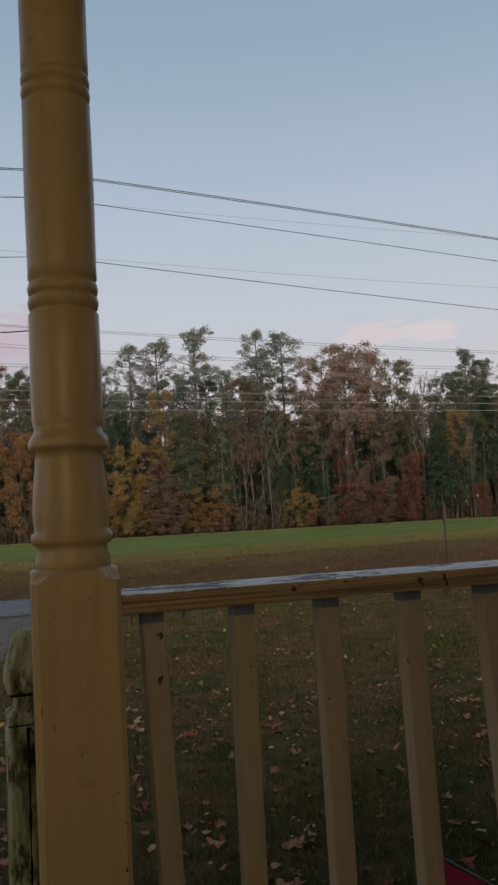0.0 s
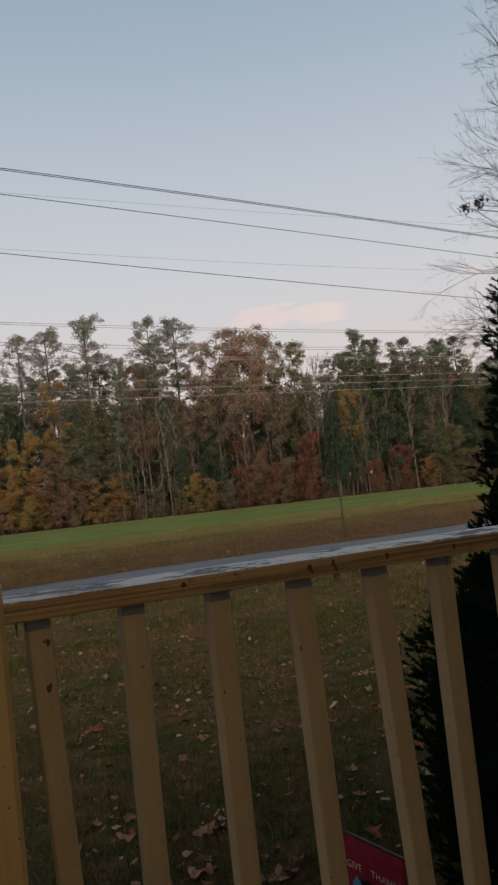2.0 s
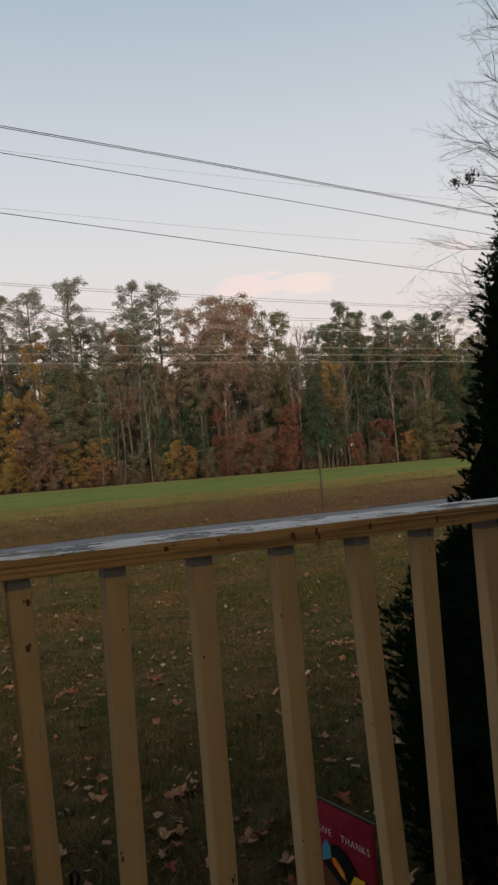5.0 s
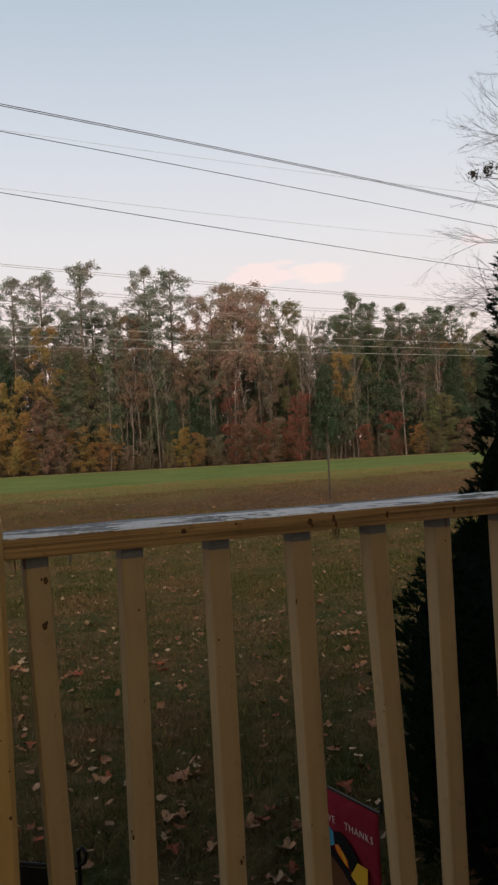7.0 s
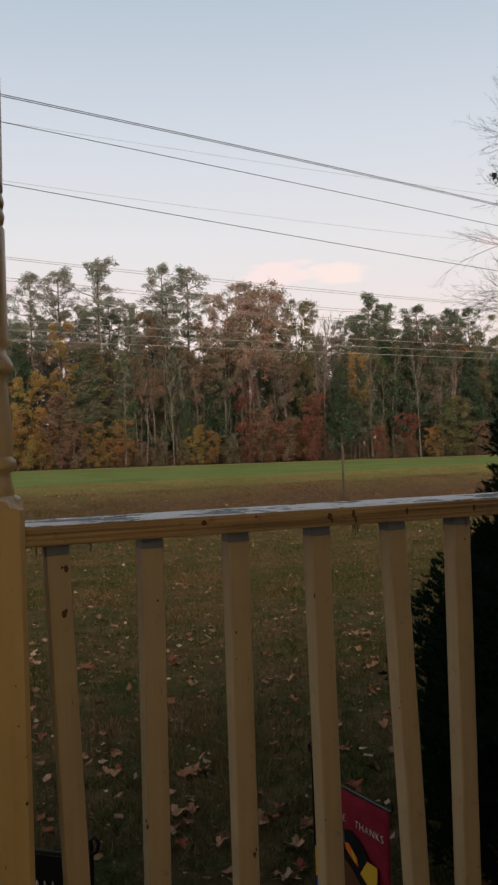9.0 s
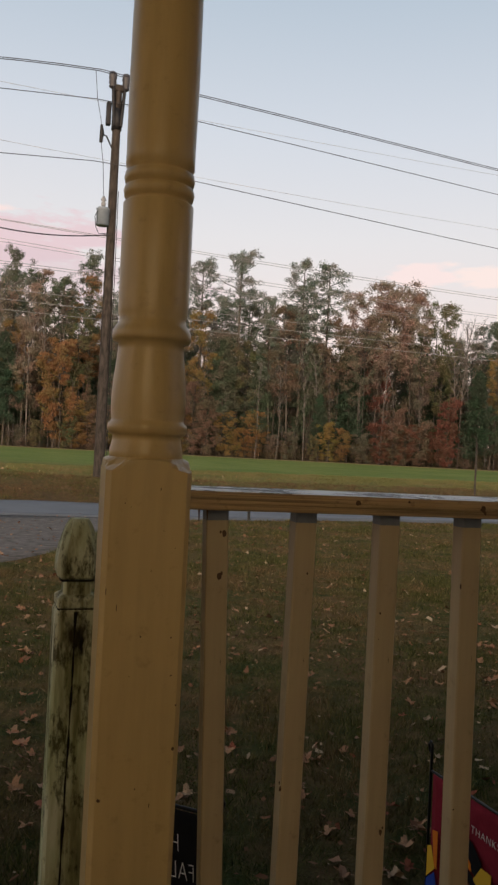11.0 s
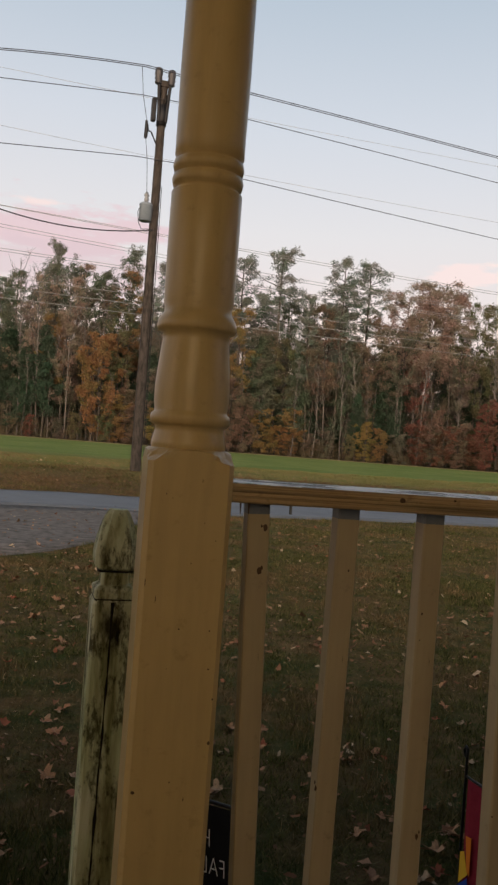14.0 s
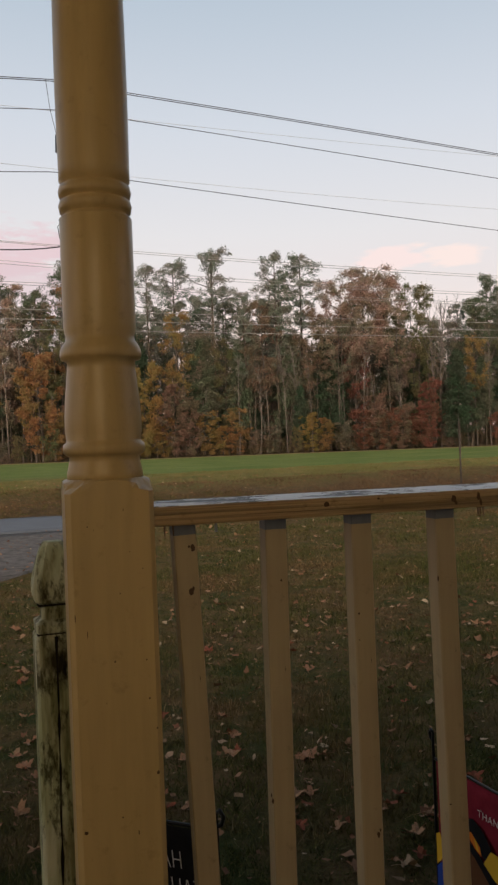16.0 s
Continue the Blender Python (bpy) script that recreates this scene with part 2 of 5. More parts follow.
def leafy(name, through=.25, spread=.5):
    """Foliage whose colour is the object's own, varied leaf by leaf."""
    m = mat(name, (.1, .1, .05), .9)
    m.node_tree.nodes["Principled BSDF"].inputs["Specular IOR Level"].default_value = 0
    q = Nodes(m)
    info = q.n("ObjectInfo")
    geo = q.n("NewGeometry")
    vary = q.ramp(geo.outputs["Random Per Island"], [(0, 1 - spread), (1, 1 + spread)])
    c = q.mix(1.0, info.outputs["Color"], vary, "MULTIPLY")
    hue = q.n("HueSaturation")
    mr = q.n("MapRange")
    q.link(info.outputs["Random"], mr.inputs[0])
    mr.inputs[3].default_value, mr.inputs[4].default_value = .485, .515
    q.link(mr.outputs[0], hue.inputs["Hue"])
    patch = q.n("TexNoise", Scale=.55, Detail=3)
    q.link(geo.outputs["Position"], patch.inputs["Vector"])
    c = q.mix(q.ramp(patch.outputs[0], [(.42, 0.0), (.62, 1.0)]), c, q.mix(1.0, c, (.78, 1.02, .92), "MULTIPLY"))
    q.link(c, hue.inputs["Color"])
    q.color(hue.outputs[0])
    tr = q.n("BsdfTranslucent")
    q.link(hue.outputs[0], tr.inputs[0])
    ms = q.n("MixShader", Fac=through)
    q.link(q.b.outputs[0], ms.inputs[1])
    q.link(tr.outputs[0], ms.inputs[2])
    q.link(ms.outputs[0], q.t.nodes["Material Output"].inputs[0])
    return m


# near-black: the shade deep in the conifer, put into its core's colour
SHRUB_SHADE = plain("shrub_shade", (.006, .011, .007), (.0025, .005, .003), 30, 1, 1.0)
SHRUB_SHADE.node_tree.nodes["Principled BSDF"].inputs["Specular IOR Level"].default_value = 0
LEAFY = leafy("foliage", .55, .28)
NEEDLES = leafy("needles", .45, .25)


def island_material(name, stops, rough=.85):
    m = mat(name, stops[0][1], rough)
    q = Nodes(m)
    geo = q.n("NewGeometry")
    c = q.ramp(geo.outputs["Random Per Island"], stops)
    q.color(q.mix(.5, c, q.ramp(q.noise(30, 3), [(.3, .6), (.7, 1.2)]), "MULTIPLY"))
    return m


DRY_LEAF = island_material("dry_leaves", [(0, (.20, .110, .060)), (.3, (.13, .060, .032)), (.5, (.23, .150, .085)), (.68, (.17, .055, .028)), (.85, (.34, .26, .17)), (1, (.08, .044, .024))])


def grass_material(name, fresh, dead, low, high):
    """Blades in two moods, green and withered, in drifts over the lawn."""
    m = mat(name, fresh[0][1], .85)
    q = Nodes(m)
    geo = q.n("NewGeometry")
    a, b = q.ramp(geo.outputs["Random Per Island"], fresh), q.ramp(geo.outputs["Random Per Island"], dead)
    drift = q.mix(.4, q.noise(.7, 4, .6), q.noise(2.6, 5, .65))
    q.color(q.mix(q.ramp(drift, [(low, 0.0), (high, 1.0)]), a, b))
    return m


GRASS = grass_material("grass_blades", [(0, (.014, .021, .005)), (.4, (.046, .058, .014)), (.7, (.108, .096, .034)), (.85, (.026, .034, .008)), (1, (.16, .128, .056))],
                       [(0, (.070, .048, .020)), (.4, (.140, .092, .042)), (.7, (.034, .025, .010)), (1, (.24, .168, .092))], .46, .58)
BANK_GRASS = grass_material("bank_litter", [(0, (.060, .040, .020)), (.4, (.095, .060, .030)), (.7, (.040, .028, .014)), (1, (.15, .105, .060))],
                            [(0, (.080, .048, .026)), (.4, (.115, .068, .038)), (.7, (.050, .032, .018)), (1, (.17, .115, .070))], .42, .54)
STRAW = grass_material("straw_grass", [(0, (.085, .095, .028)), (.5, (.12, .115, .042)), (1, (.070, .082, .024))],
                       [(0, (.13, .105, .045)), (.5, (.165, .135, .065)), (1, (.095, .080, .034))], .44, .58)


def ground_material():
    """Lawn, leaf-strewn bank, green field and woodland floor, by distance from the house (local y)."""
    m = mat("ground", (.07, .07, .03), .95)
    q = Nodes(m)
    sep = q.n("SeparateXYZ")
    q.link(q.coord.outputs["Object"], sep.inputs[0])
    wob = q.n("Math"); wob.operation = "MULTIPLY_ADD"
    q.link(q.noise(.35, 4), wob.inputs[0]); wob.inputs[1].default_value = 3.0
    q.link(sep.outputs[1], wob.inputs[2])
    slant = q.n("VectorMath"); slant.operation = "DOT_PRODUCT"
    q.link(q.coord.outputs["Object"], slant.inputs[0])
    slant.inputs[1].default_value = (-math.sin(radians(24.6)), math.cos(radians(24.6)), 0)
    wob2 = q.n("Math"); wob2.operation = "MULTIPLY_ADD"
    q.link(q.noise(.35, 4), wob2.inputs[0]); wob2.inputs[1].default_value = 3.0
    q.link(slant.outputs["Value"], wob2.inputs[2])

    def step(a, b, v=wob.outputs[0]):
        node = q.n("MapRange")
        node.interpolation_type = "SMOOTHSTEP"
        q.link(v, node.inputs[0])
        node.inputs[1].default_value, node.inputs[2].default_value = a, b
        return node.outputs[0]
    lawn = q.mix(q.ramp(q.noise(.9, 5, .65), [(.42, 0.0), (.6, 1.0)]), (.028, .040, .009), (.070, .048, .019))
    lawn = q.mix(q.ramp(q.noise(3.2, 6, .7), [(.44, 0.0), (.60, .75)]), lawn, (.110, .068, .030))
    litter = q.mix(q.ramp(q.noise(7, 6, .75), [(.45, 0.0), (.62, 1.0)]), (.050, .036, .020), (.100, .064, .034))
    field = q.mix(q.ramp(q.noise(.22, 5, .65), [(.38, 0.0), (.64, 1.0)]), (.078, .118, .028), (.128, .155, .045))
    dry = q.mix(q.ramp(q.noise(.8, 5), [(.4, 0.0), (.65, 1.0)]), (.080, .092, .025), (.125, .108, .040))
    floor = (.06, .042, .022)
    c = q.mix(step(18.5, 21.5, wob2.outputs[0]), lawn, litter)
    c = q.mix(step(24.0, 27.0, wob2.outputs[0]), c, dry)
    c = q.mix(step(32, 40), c, field)
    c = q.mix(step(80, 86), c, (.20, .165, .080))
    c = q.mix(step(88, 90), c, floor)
    c = q.mix(.7, c, q.ramp(q.noise(45, 6, .75), [(.3, .45), (.68, 1.35)]), "MULTIPLY")
    q.color(c)
    q.bump(q.noise(38, 6, .7), .9, .03)
    return m


GROUND = ground_material()

# ---- building helpers ----
YARD = pose(.1, -.09, 0, 0, 0, -16.0)


def mesh_of(name, bm, *mats):
    me = bpy.data.meshes.new(name)
    bm.to_mesh(me)
    bm.free()
    for m in mats:
        me.materials.append(m)
    return me


def part(name, bm, material, parent, label=""):
    """One mesh object from a bmesh, under a thing or a part."""
    mats = material if isinstance(material, (list, tuple)) else [material]
    ob = new(name, mesh_of(name, bm, *mats))
    ob.parent = parent
    return tagged(ob, label)


def thing(name, label, category, m=None, group="", kind=""):
    ob = new(name)
    ob.empty_display_size = .1
    if m is not None:
        ob.matrix_world = m
    return tagged(ob, label, category, group, kind)


def box_bm(x0, x1, y0, y1, z0, z1, bevel=0.0, bm=None):
    bm = bm or bmesh.new()
    got = bmesh.ops.create_cube(bm, size=1)["verts"]
    for v in got:
        v.co = Vector(((x0 + x1) / 2 + v.co.x * (x1 - x0), (y0 + y1) / 2 + v.co.y * (y1 - y0), (z0 + z1) / 2 + v.co.z * (z1 - z0)))
    if bevel:
        edges = list({e for v in got for e in v.link_edges})
        bmesh.ops.bevel(bm, geom=edges, offset=bevel, segments=2, affect="EDGES", profile=.5)
    return bm


def lathe_bm(profile, seg=48, bm=None, at=(0, 0)):
    """A turned solid from (z, r) pairs."""
    bm = bm or bmesh.new()
    rings = []
    for z, r in profile:
        rings.append([bm.verts.new((at[0] + r * math.cos(2 * math.pi * i / seg), at[1] + r * math.sin(2 * math.pi * i / seg), z)) for i in range(seg)])
    for a, b in zip(rings, rings[1:]):
        for i in range(seg):
            f = bm.faces.new((a[i], a[(i + 1) % seg], b[(i + 1) % seg], b[i]))
            f.smooth = True
    bm.faces.new(rings[0][::-1])
    bm.faces.new(rings[-1])
    return bm


def tube_bm(points, radii, seg=6, bm=None):
    """A tapering tube along points."""
    bm = bm or bmesh.new()
    prev = None
    pts = [Vector(p) for p in points]
    for i, p in enumerate(pts):
        d = (pts[min(i + 1, len(pts) - 1)] - pts[max(i - 1, 0)]).normalized()
        side = d.cross(Vector((.31, .92, .23))).normalized()
        up = d.cross(side)
        r = radii[i] if isinstance(radii, (list, tuple)) else radii
        ring = [bm.verts.new(p + (side * math.cos(2 * math.pi * k / seg) + up * math.sin(2 * math.pi * k / seg)) * r) for k in range(seg)]
        if prev:
            for k in range(seg):
                f = bm.faces.new((prev[k], prev[(k + 1) % seg], ring[(k + 1) % seg], ring[k]))
                f.smooth = True
        prev = ring
    return bm


def quads_mesh(name, corners, material):
    """A mesh of separate faces: corners is an array (faces, corners, 3)."""
    n, k = corners.shape[:2]
    me = bpy.data.meshes.new(name)
    me.vertices.add(n * k)
    me.vertices.foreach_set("co", corners.reshape(-1).astype(np.float32))
    me.loops.add(n * k)
    me.loops.foreach_set("vertex_index", np.arange(n * k, dtype=np.int32))
    me.polygons.add(n)
    me.polygons.foreach_set("loop_start", np.arange(0, n * k, k, dtype=np.int32))
    me.update(calc_edges=True)
    me.materials.append(material)
    return me


def smooth(a, b, x):
    t = min(1, max(0, (x - a) / (b - a)))
    return t * t * (3 - 2 * t)


SLANT = radians(24.6)
PROFILE = [(-60, -.035), (21.2, -.035), (22.2, .06), (24.6, .46), (26.5, .54), (60, .56), (400, .6), (4000, .6)]


def off_road(u, v):
    """Distance ahead, measured square to the slanting road."""
    return v * math.cos(SLANT) - u * math.sin(SLANT)


def ground_z(u, v):
    """Height of the ground at u metres across and v metres ahead of the house."""
    w = max(-59, off_road(u, v))
    for (a, za), (b, zb) in zip(PROFILE, PROFILE[1:]):
        if w <= b:
            z = za + (zb - za) * max(0, (w - a) / (b - a))
            break
    return z + (.025 * noise.noise(Vector((u * .25, v * .25, 0))) if v < 100 else 0)

# ---- the ground, road and drive ----


def sheet(name, us, vs, lift, material, lower=0.0):
    bm = bmesh.new()
    rows = [[bm.verts.new((u, v, ground_z(u, v) + lift)) for u in (us(v) if callable(us) else us)] for v in vs]
    for a, b in zip(rows, rows[1:]):
        for i in range(len(a) - 1):
            bm.faces.new((a[i], a[i + 1], b[i + 1], b[i])).smooth = True
    if lower:
        rim = [e for e in bm.edges if e.is_boundary]
        got = bmesh.ops.extrude_edge_only(bm, edges=rim)
        for v in got["geom"]:
            if isinstance(v, bmesh.types.BMVert):
                v.co.z -= lower
    ob = new(name, mesh_of(name, bm, material))
    ob.matrix_world = YARD
    return ob


us = sorted({*np.round(np.arange(-16, 18.1, .5), 2), *[s * k for s in (-1, 1) for k in (24, 32, 45, 65, 100, 180, 400, 1500)]})
vs = [-60, -20, -5, *np.round(np.arange(0, 40, .5), 2), *range(40, 122, 4), 160, 240, 400, 900, 3000]
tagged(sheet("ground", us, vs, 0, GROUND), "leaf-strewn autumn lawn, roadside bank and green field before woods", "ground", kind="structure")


def wav(u, s, k):
    return k * noise.noise(Vector((u * s, 3.3, 7.7)))


def strip(name, near, far, s0, s1, lift, material, steps=6):
    """Paving along the slanting road: s runs along it, near and far are its edges square to it."""
    bm = bmesh.new()
    cols = []
    for s in np.arange(s0, s1 + .1, .8):
        a, b = near(s), far(s)
        col = []
        for k in range(steps + 1):
            w = a + (b - a) * k / steps
            u, v = s * math.cos(SLANT) - w * math.sin(SLANT), s * math.sin(SLANT) + w * math.cos(SLANT)
            col.append(bm.verts.new((u, v, ground_z(u, v) + lift)))
        cols.append(col)
    for a, b in zip(cols, cols[1:]):
        for k in range(steps):
            bm.faces.new((a[k], b[k], b[k + 1], a[k + 1])).smooth = True
    rim = [e for e in bm.edges if e.is_boundary]
    got = bmesh.ops.extrude_edge_only(bm, edges=rim)
    for v in got["geom"]:
        if isinstance(v, bmesh.types.BMVert):
            v.co.z -= lift + .08
    ob = new(name, mesh_of(name, bm, material))
    ob.matrix_world = YARD
    return ob


tagged(strip("road", lambda s: 17.55 + wav(s, .8, .15), lambda s: 21.25 - 1.5 * smooth(9, 18, s) + wav(s, .6, .15), -70, 90, .035, ASPHALT),
       "blue-grey asphalt country road with ragged edges", "road", kind="structure")
tagged(strip("driveway", lambda s: 10.6 + 6.8 * smooth(.6, 5.2, s) + wav(s, 1.3, .3), lambda s: 17.5 + wav(s, .8, .15), -9, 5.4, .02, GRAVEL),
       "grey gravel driveway joining the road", "driveway", kind="structure")

# ---- porch ----
RAIL_Y = 1.10
deck = thing("porch_floor", "worn brown wooden porch floor boards", "floor", kind="structure")
for i in range(17):
    part("plank", box_bm(-3.2, 2.35, -1.3 + i * .15, -1.3 + i * .15 + .144, .57, .60, .003), DECK, deck)
part("joist_frame", box_bm(-3.18, 2.33, -1.29, 1.22, -.05, .565), DECK, deck)
tagged(new("wall_house", mesh_of("wall_house", box_bm(-6, 6, -1.55, -1.31, -.1, 4.6), SIDING)), "pale horizontal house siding behind the porch", "wall", kind="structure")
tagged(new("ceiling", mesh_of("ceiling", box_bm(-3.4, 3.4, -1.31, 1.45, 3.06, 3.12), CEILING)), "painted porch ceiling", "ceiling", kind="structure")
bm = bmesh.new()
rv = [bm.verts.new(p) for p in [(-6.2, 1.75, 3.13), (6.2, 1.75, 3.13), (6.2, -1.8, 4.75), (-6.2, -1.8, 4.75), (-6.2, 1.75, 3.21), (6.2, 1.75, 3.21), (6.2, -1.8, 4.83), (-6.2, -1.8, 4.83)]]
for f in ((0, 3, 2, 1), (4, 5, 6, 7), (0, 1, 5, 4), (1, 2, 6, 5), (2, 3, 7, 6), (3, 0, 4, 7)):
    bm.faces.new([rv[i] for i in f])
tagged(new("roof", mesh_of("roof", bm, BARK)), "dark shingled porch roof", "roof", kind="structure")
tagged(new("beam", mesh_of("beam", box_bm(-3.3, 3.3, 1.09, 1.205, 2.86, 3.06, .004), SIDING)), "painted beam over the porch posts", "beam", kind="structure")

# the lamplit window that looks out on the porch
win = thing("window_1", "lamplit house window with a pale curtain and white frame", "window", kind="structure")
part("pane", box_bm(-.95, .10, -1.306, -1.300, 1.75, 2.60), LIT_PANE, win)
for x0, x1, z0, z1 in ((-1.03, -.952, 1.68, 2.68), (.102, .18, 1.68, 2.68), (-.95, .10, 2.602, 2.68), (-.95, .10, 1.68, 1.748), (-.44, -.41, 1.75, 2.60)):
    part("window_frame", box_bm(x0, x1, -1.309, -1.27, z0, z1, .004), CEILING, win)

def blot(x, z, w, h, parent, y=1.1266, name="knot", seed=1):
    rnd = random.Random(seed)
    bm = bmesh.new()
    ring = [bm.verts.new((x + w * math.cos(a) * rnd.uniform(.7, 1.1), y, z + h * math.sin(a) * rnd.uniform(.7, 1.1))) for a in [2 * math.pi * k / 9 for k in range(9)]]
    bm.faces.new(ring)
    ex = bmesh.ops.extrude_face_region(bm, geom=bm.faces[:])
    for v in ex["geom"]:
        if isinstance(v, bmesh.types.BMVert):
            v.co.y += .001
    return part(name, bm, KNOT, parent)


# turned post
PX, PY = .243, 1.147
post = thing("porch_post", "turned wooden porch post in yellow-tan paint with dark specks", "post", pose(PX, PY, 0))


def square_to_round(z_low, z_high, up=True):
    """A square block whose end is turned away to round shoulders."""
    bm = bmesh.new()
    h, n = .0602, 48
    z_end = z_high if up else z_low
    rings = []
    levels = [(z_low if up else z_high, None), (z_end + (-.004 if up else .004), None), (z_end, "cut"), (z_end + (.006 if up else -.006), "round")]
    for z, kind in levels:
        ring = []
        for i in range(n):
            a = 2 * math.pi * (i + .5) / n
            c, s = math.cos(a), math.sin(a)
            k = h / max(abs(c), abs(s))
            r = k
            zz = z
            if kind == "cut":
                r = min(k, h * 1.10)
                zz = z + (1 if up else -1) * .010 * (1 - min(1, (k - h) / (.41 * h)))
            elif kind == "round":
                r = min(k, .0570)
                zz = z + (1 if up else -1) * .006
            elif zz == levels[1][0]:
                r = k
                zz = z - (1 if up else -1) * .010 * min(1, (k - h) / (.41 * h)) + (1 if up else -1) * .006
            ring.append(bm.verts.new((r * c, r * s, zz)))
        rings.append(ring)
    for a, b in zip(rings, rings[1:]):
        for i in range(n):
            vs4 = (a[i], a[(i + 1) % n], b[(i + 1) % n], b[i])
            bm.faces.new(vs4 if up else vs4[::-1])
    bm.faces.new(rings[0][::-1] if up else rings[0])
    bm.faces.new(rings[-1] if up else rings[-1][::-1])
    return bm


part("square_base", square_to_round(.60, 1.530), PAINT_POST, post)
turn = [(1.532, .0540), (1.552, .0532), (1.566, .0500), (1.574, .0492), (1.576, .0535), (1.580, .0572), (1.586, .0580), (1.592, .0570), (1.595, .0530),
        (1.598, .0525), (1.612, .0540), (1.630, .0541), (1.655, .0525), (1.680, .0500), (1.700, .0482), (1.712, .0480), (1.714, .0555), (1.719, .0575),
        (1.728, .0568), (1.737, .0520), (1.741, .0490), (1.748, .0484), (1.754, .0500), (1.762, .0508), (1.85, .0513), (1.917, .0512)]


def rings_at(z):
    return [(z - .028, .0508), (z - .024, .0448), (z - .021, .0448), (z - .019, .0500), (z - .010, .0518), (z - .003, .0500), (z - .001, .0446), (z + .001, .0446), (z + .003, .0500), (z + .010, .0516), (z + .018, .0500), (z + .020, .0448), (z + .023, .0448), (z + .027, .0502)]


turn += rings_at(1.946) + [(1.99, .0502), (2.10, .0512), (2.20, .0508), (2.24, .0502)] + rings_at(2.273) + [(2.32, .0502), (2.45, .0505), (2.50, .0490), (2.51, .0550), (2.525, .0550), (2.535, .0490), (2.585, .0530), (2.60, .0500), (2.61, .056), (2.625, .056), (2.632, .0540)]
turn = [(1.532 + (z - 1.532) * .9795 if z < 2.5 else z, r) for z, r in turn]
part("turned_shaft", lathe_bm(turn), PAINT_POST, post)
part("square_top", square_to_round(2.633, 2.86, False), PAINT_POST, post)

for x, z, w, h in ((.211, 1.479, .0010, .0010), (.2196, 1.474, .0006, .0008), (.2836, 1.418, .0007, .0010), (.2515, 1.386, .0006, .0014), (.2843, 1.293, .0012, .0012), (.2062, 1.334, .0006, .0055), (.1905, 1.356, .0007, .0060), (.2597, 1.4996, .0006, .0028),
                   (.2665, 1.442, .0006, .0010), (.2415, 1.2945, .0012, .0016), (.2866, 1.240, .0014, .0013), (.2955, 1.1985, .0012, .0018), (.2945, 1.1375, .0022, .0026), (.244, 1.083, .0012, .0013), (.265, 1.060, .0008, .0036), (.1947, 1.069, .0028, .0028), (.2282, 1.2395, .0007, .0008)):
    blot(x - PX, z, w, h, post, -.0608, "speck", int(z * 1000))

# railing
railing = thing("porch_railing", "weathered wooden porch railing, tan paint, flaking white top", "railing")
# the board's cross-section: eased edges and the raised grain of its front edge
section = [(.1365, 1.472), (.138, 1.4735), (.138, 1.4985), (.1365, 1.5), (.004, 1.5), (.0015, 1.4992), (.0004, 1.4972), (.0, 1.4945), (.0011, 1.4930), (.0001, 1.4915), (.0, 1.4885), (.0013, 1.4868), (.0001, 1.4852), (.0, 1.4828),
           (.0011, 1.4812), (.0001, 1.4797), (.0, 1.4770), (.0006, 1.4740), (.0025, 1.472)]
bm = bmesh.new()
rows = [[bm.verts.new((x, RAIL_Y + y + .0004 * noise.noise(Vector((x * 9, y * 40, z * 300))), z + .0003 * noise.noise(Vector((x * 12, z * 90, 3))))) for y, z in section] for x in np.linspace(.301, 2.30, 60)]
for a, b in zip(rows, rows[1:]):
    for i in range(len(section)):
        f = bm.faces.new((a[i], a[(i + 1) % len(section)], b[(i + 1) % len(section)], b[i]))
        f.material_index = 1 if i in (3, 4) else 0
bm.faces.new(rows[0][::-1])
bm.faces.new(rows[-1])
bmesh.ops.recalc_face_normals(bm, faces=bm.faces[:])
part("top_rail", bm, [PAINT_RAIL, WHITE_TOP], railing, "tan front edge, flaking white paint on top")
part("bottom_rail", box_bm(.301, 2.30, RAIL_Y + .025, RAIL_Y + .065, .68, .72, .003), PAINT_RAIL, railing)


def baluster_mesh():
    bm = box_bm(-.0165, .0165, 0, .034, .70, 1.472)
    bmesh.ops.bevel(bm, geom=[e for e in bm.edges if abs(e.verts[0].co.z - e.verts[1].co.z) > .1], offset=.002, segments=1, affect="EDGES")
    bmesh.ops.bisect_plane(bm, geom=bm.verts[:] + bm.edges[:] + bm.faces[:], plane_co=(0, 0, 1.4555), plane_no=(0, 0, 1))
    # the top 16 mm takes a darker blue-grey instead of the tan
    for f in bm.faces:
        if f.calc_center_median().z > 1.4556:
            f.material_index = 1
    return mesh_of("baluster", bm, PAINT_BAL, GREY_TOP)


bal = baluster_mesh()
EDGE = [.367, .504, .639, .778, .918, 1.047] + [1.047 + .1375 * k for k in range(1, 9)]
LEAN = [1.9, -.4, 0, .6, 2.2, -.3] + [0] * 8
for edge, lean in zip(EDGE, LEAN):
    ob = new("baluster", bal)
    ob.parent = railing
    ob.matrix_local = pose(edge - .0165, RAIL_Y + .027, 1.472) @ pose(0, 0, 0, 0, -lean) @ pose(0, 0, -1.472)

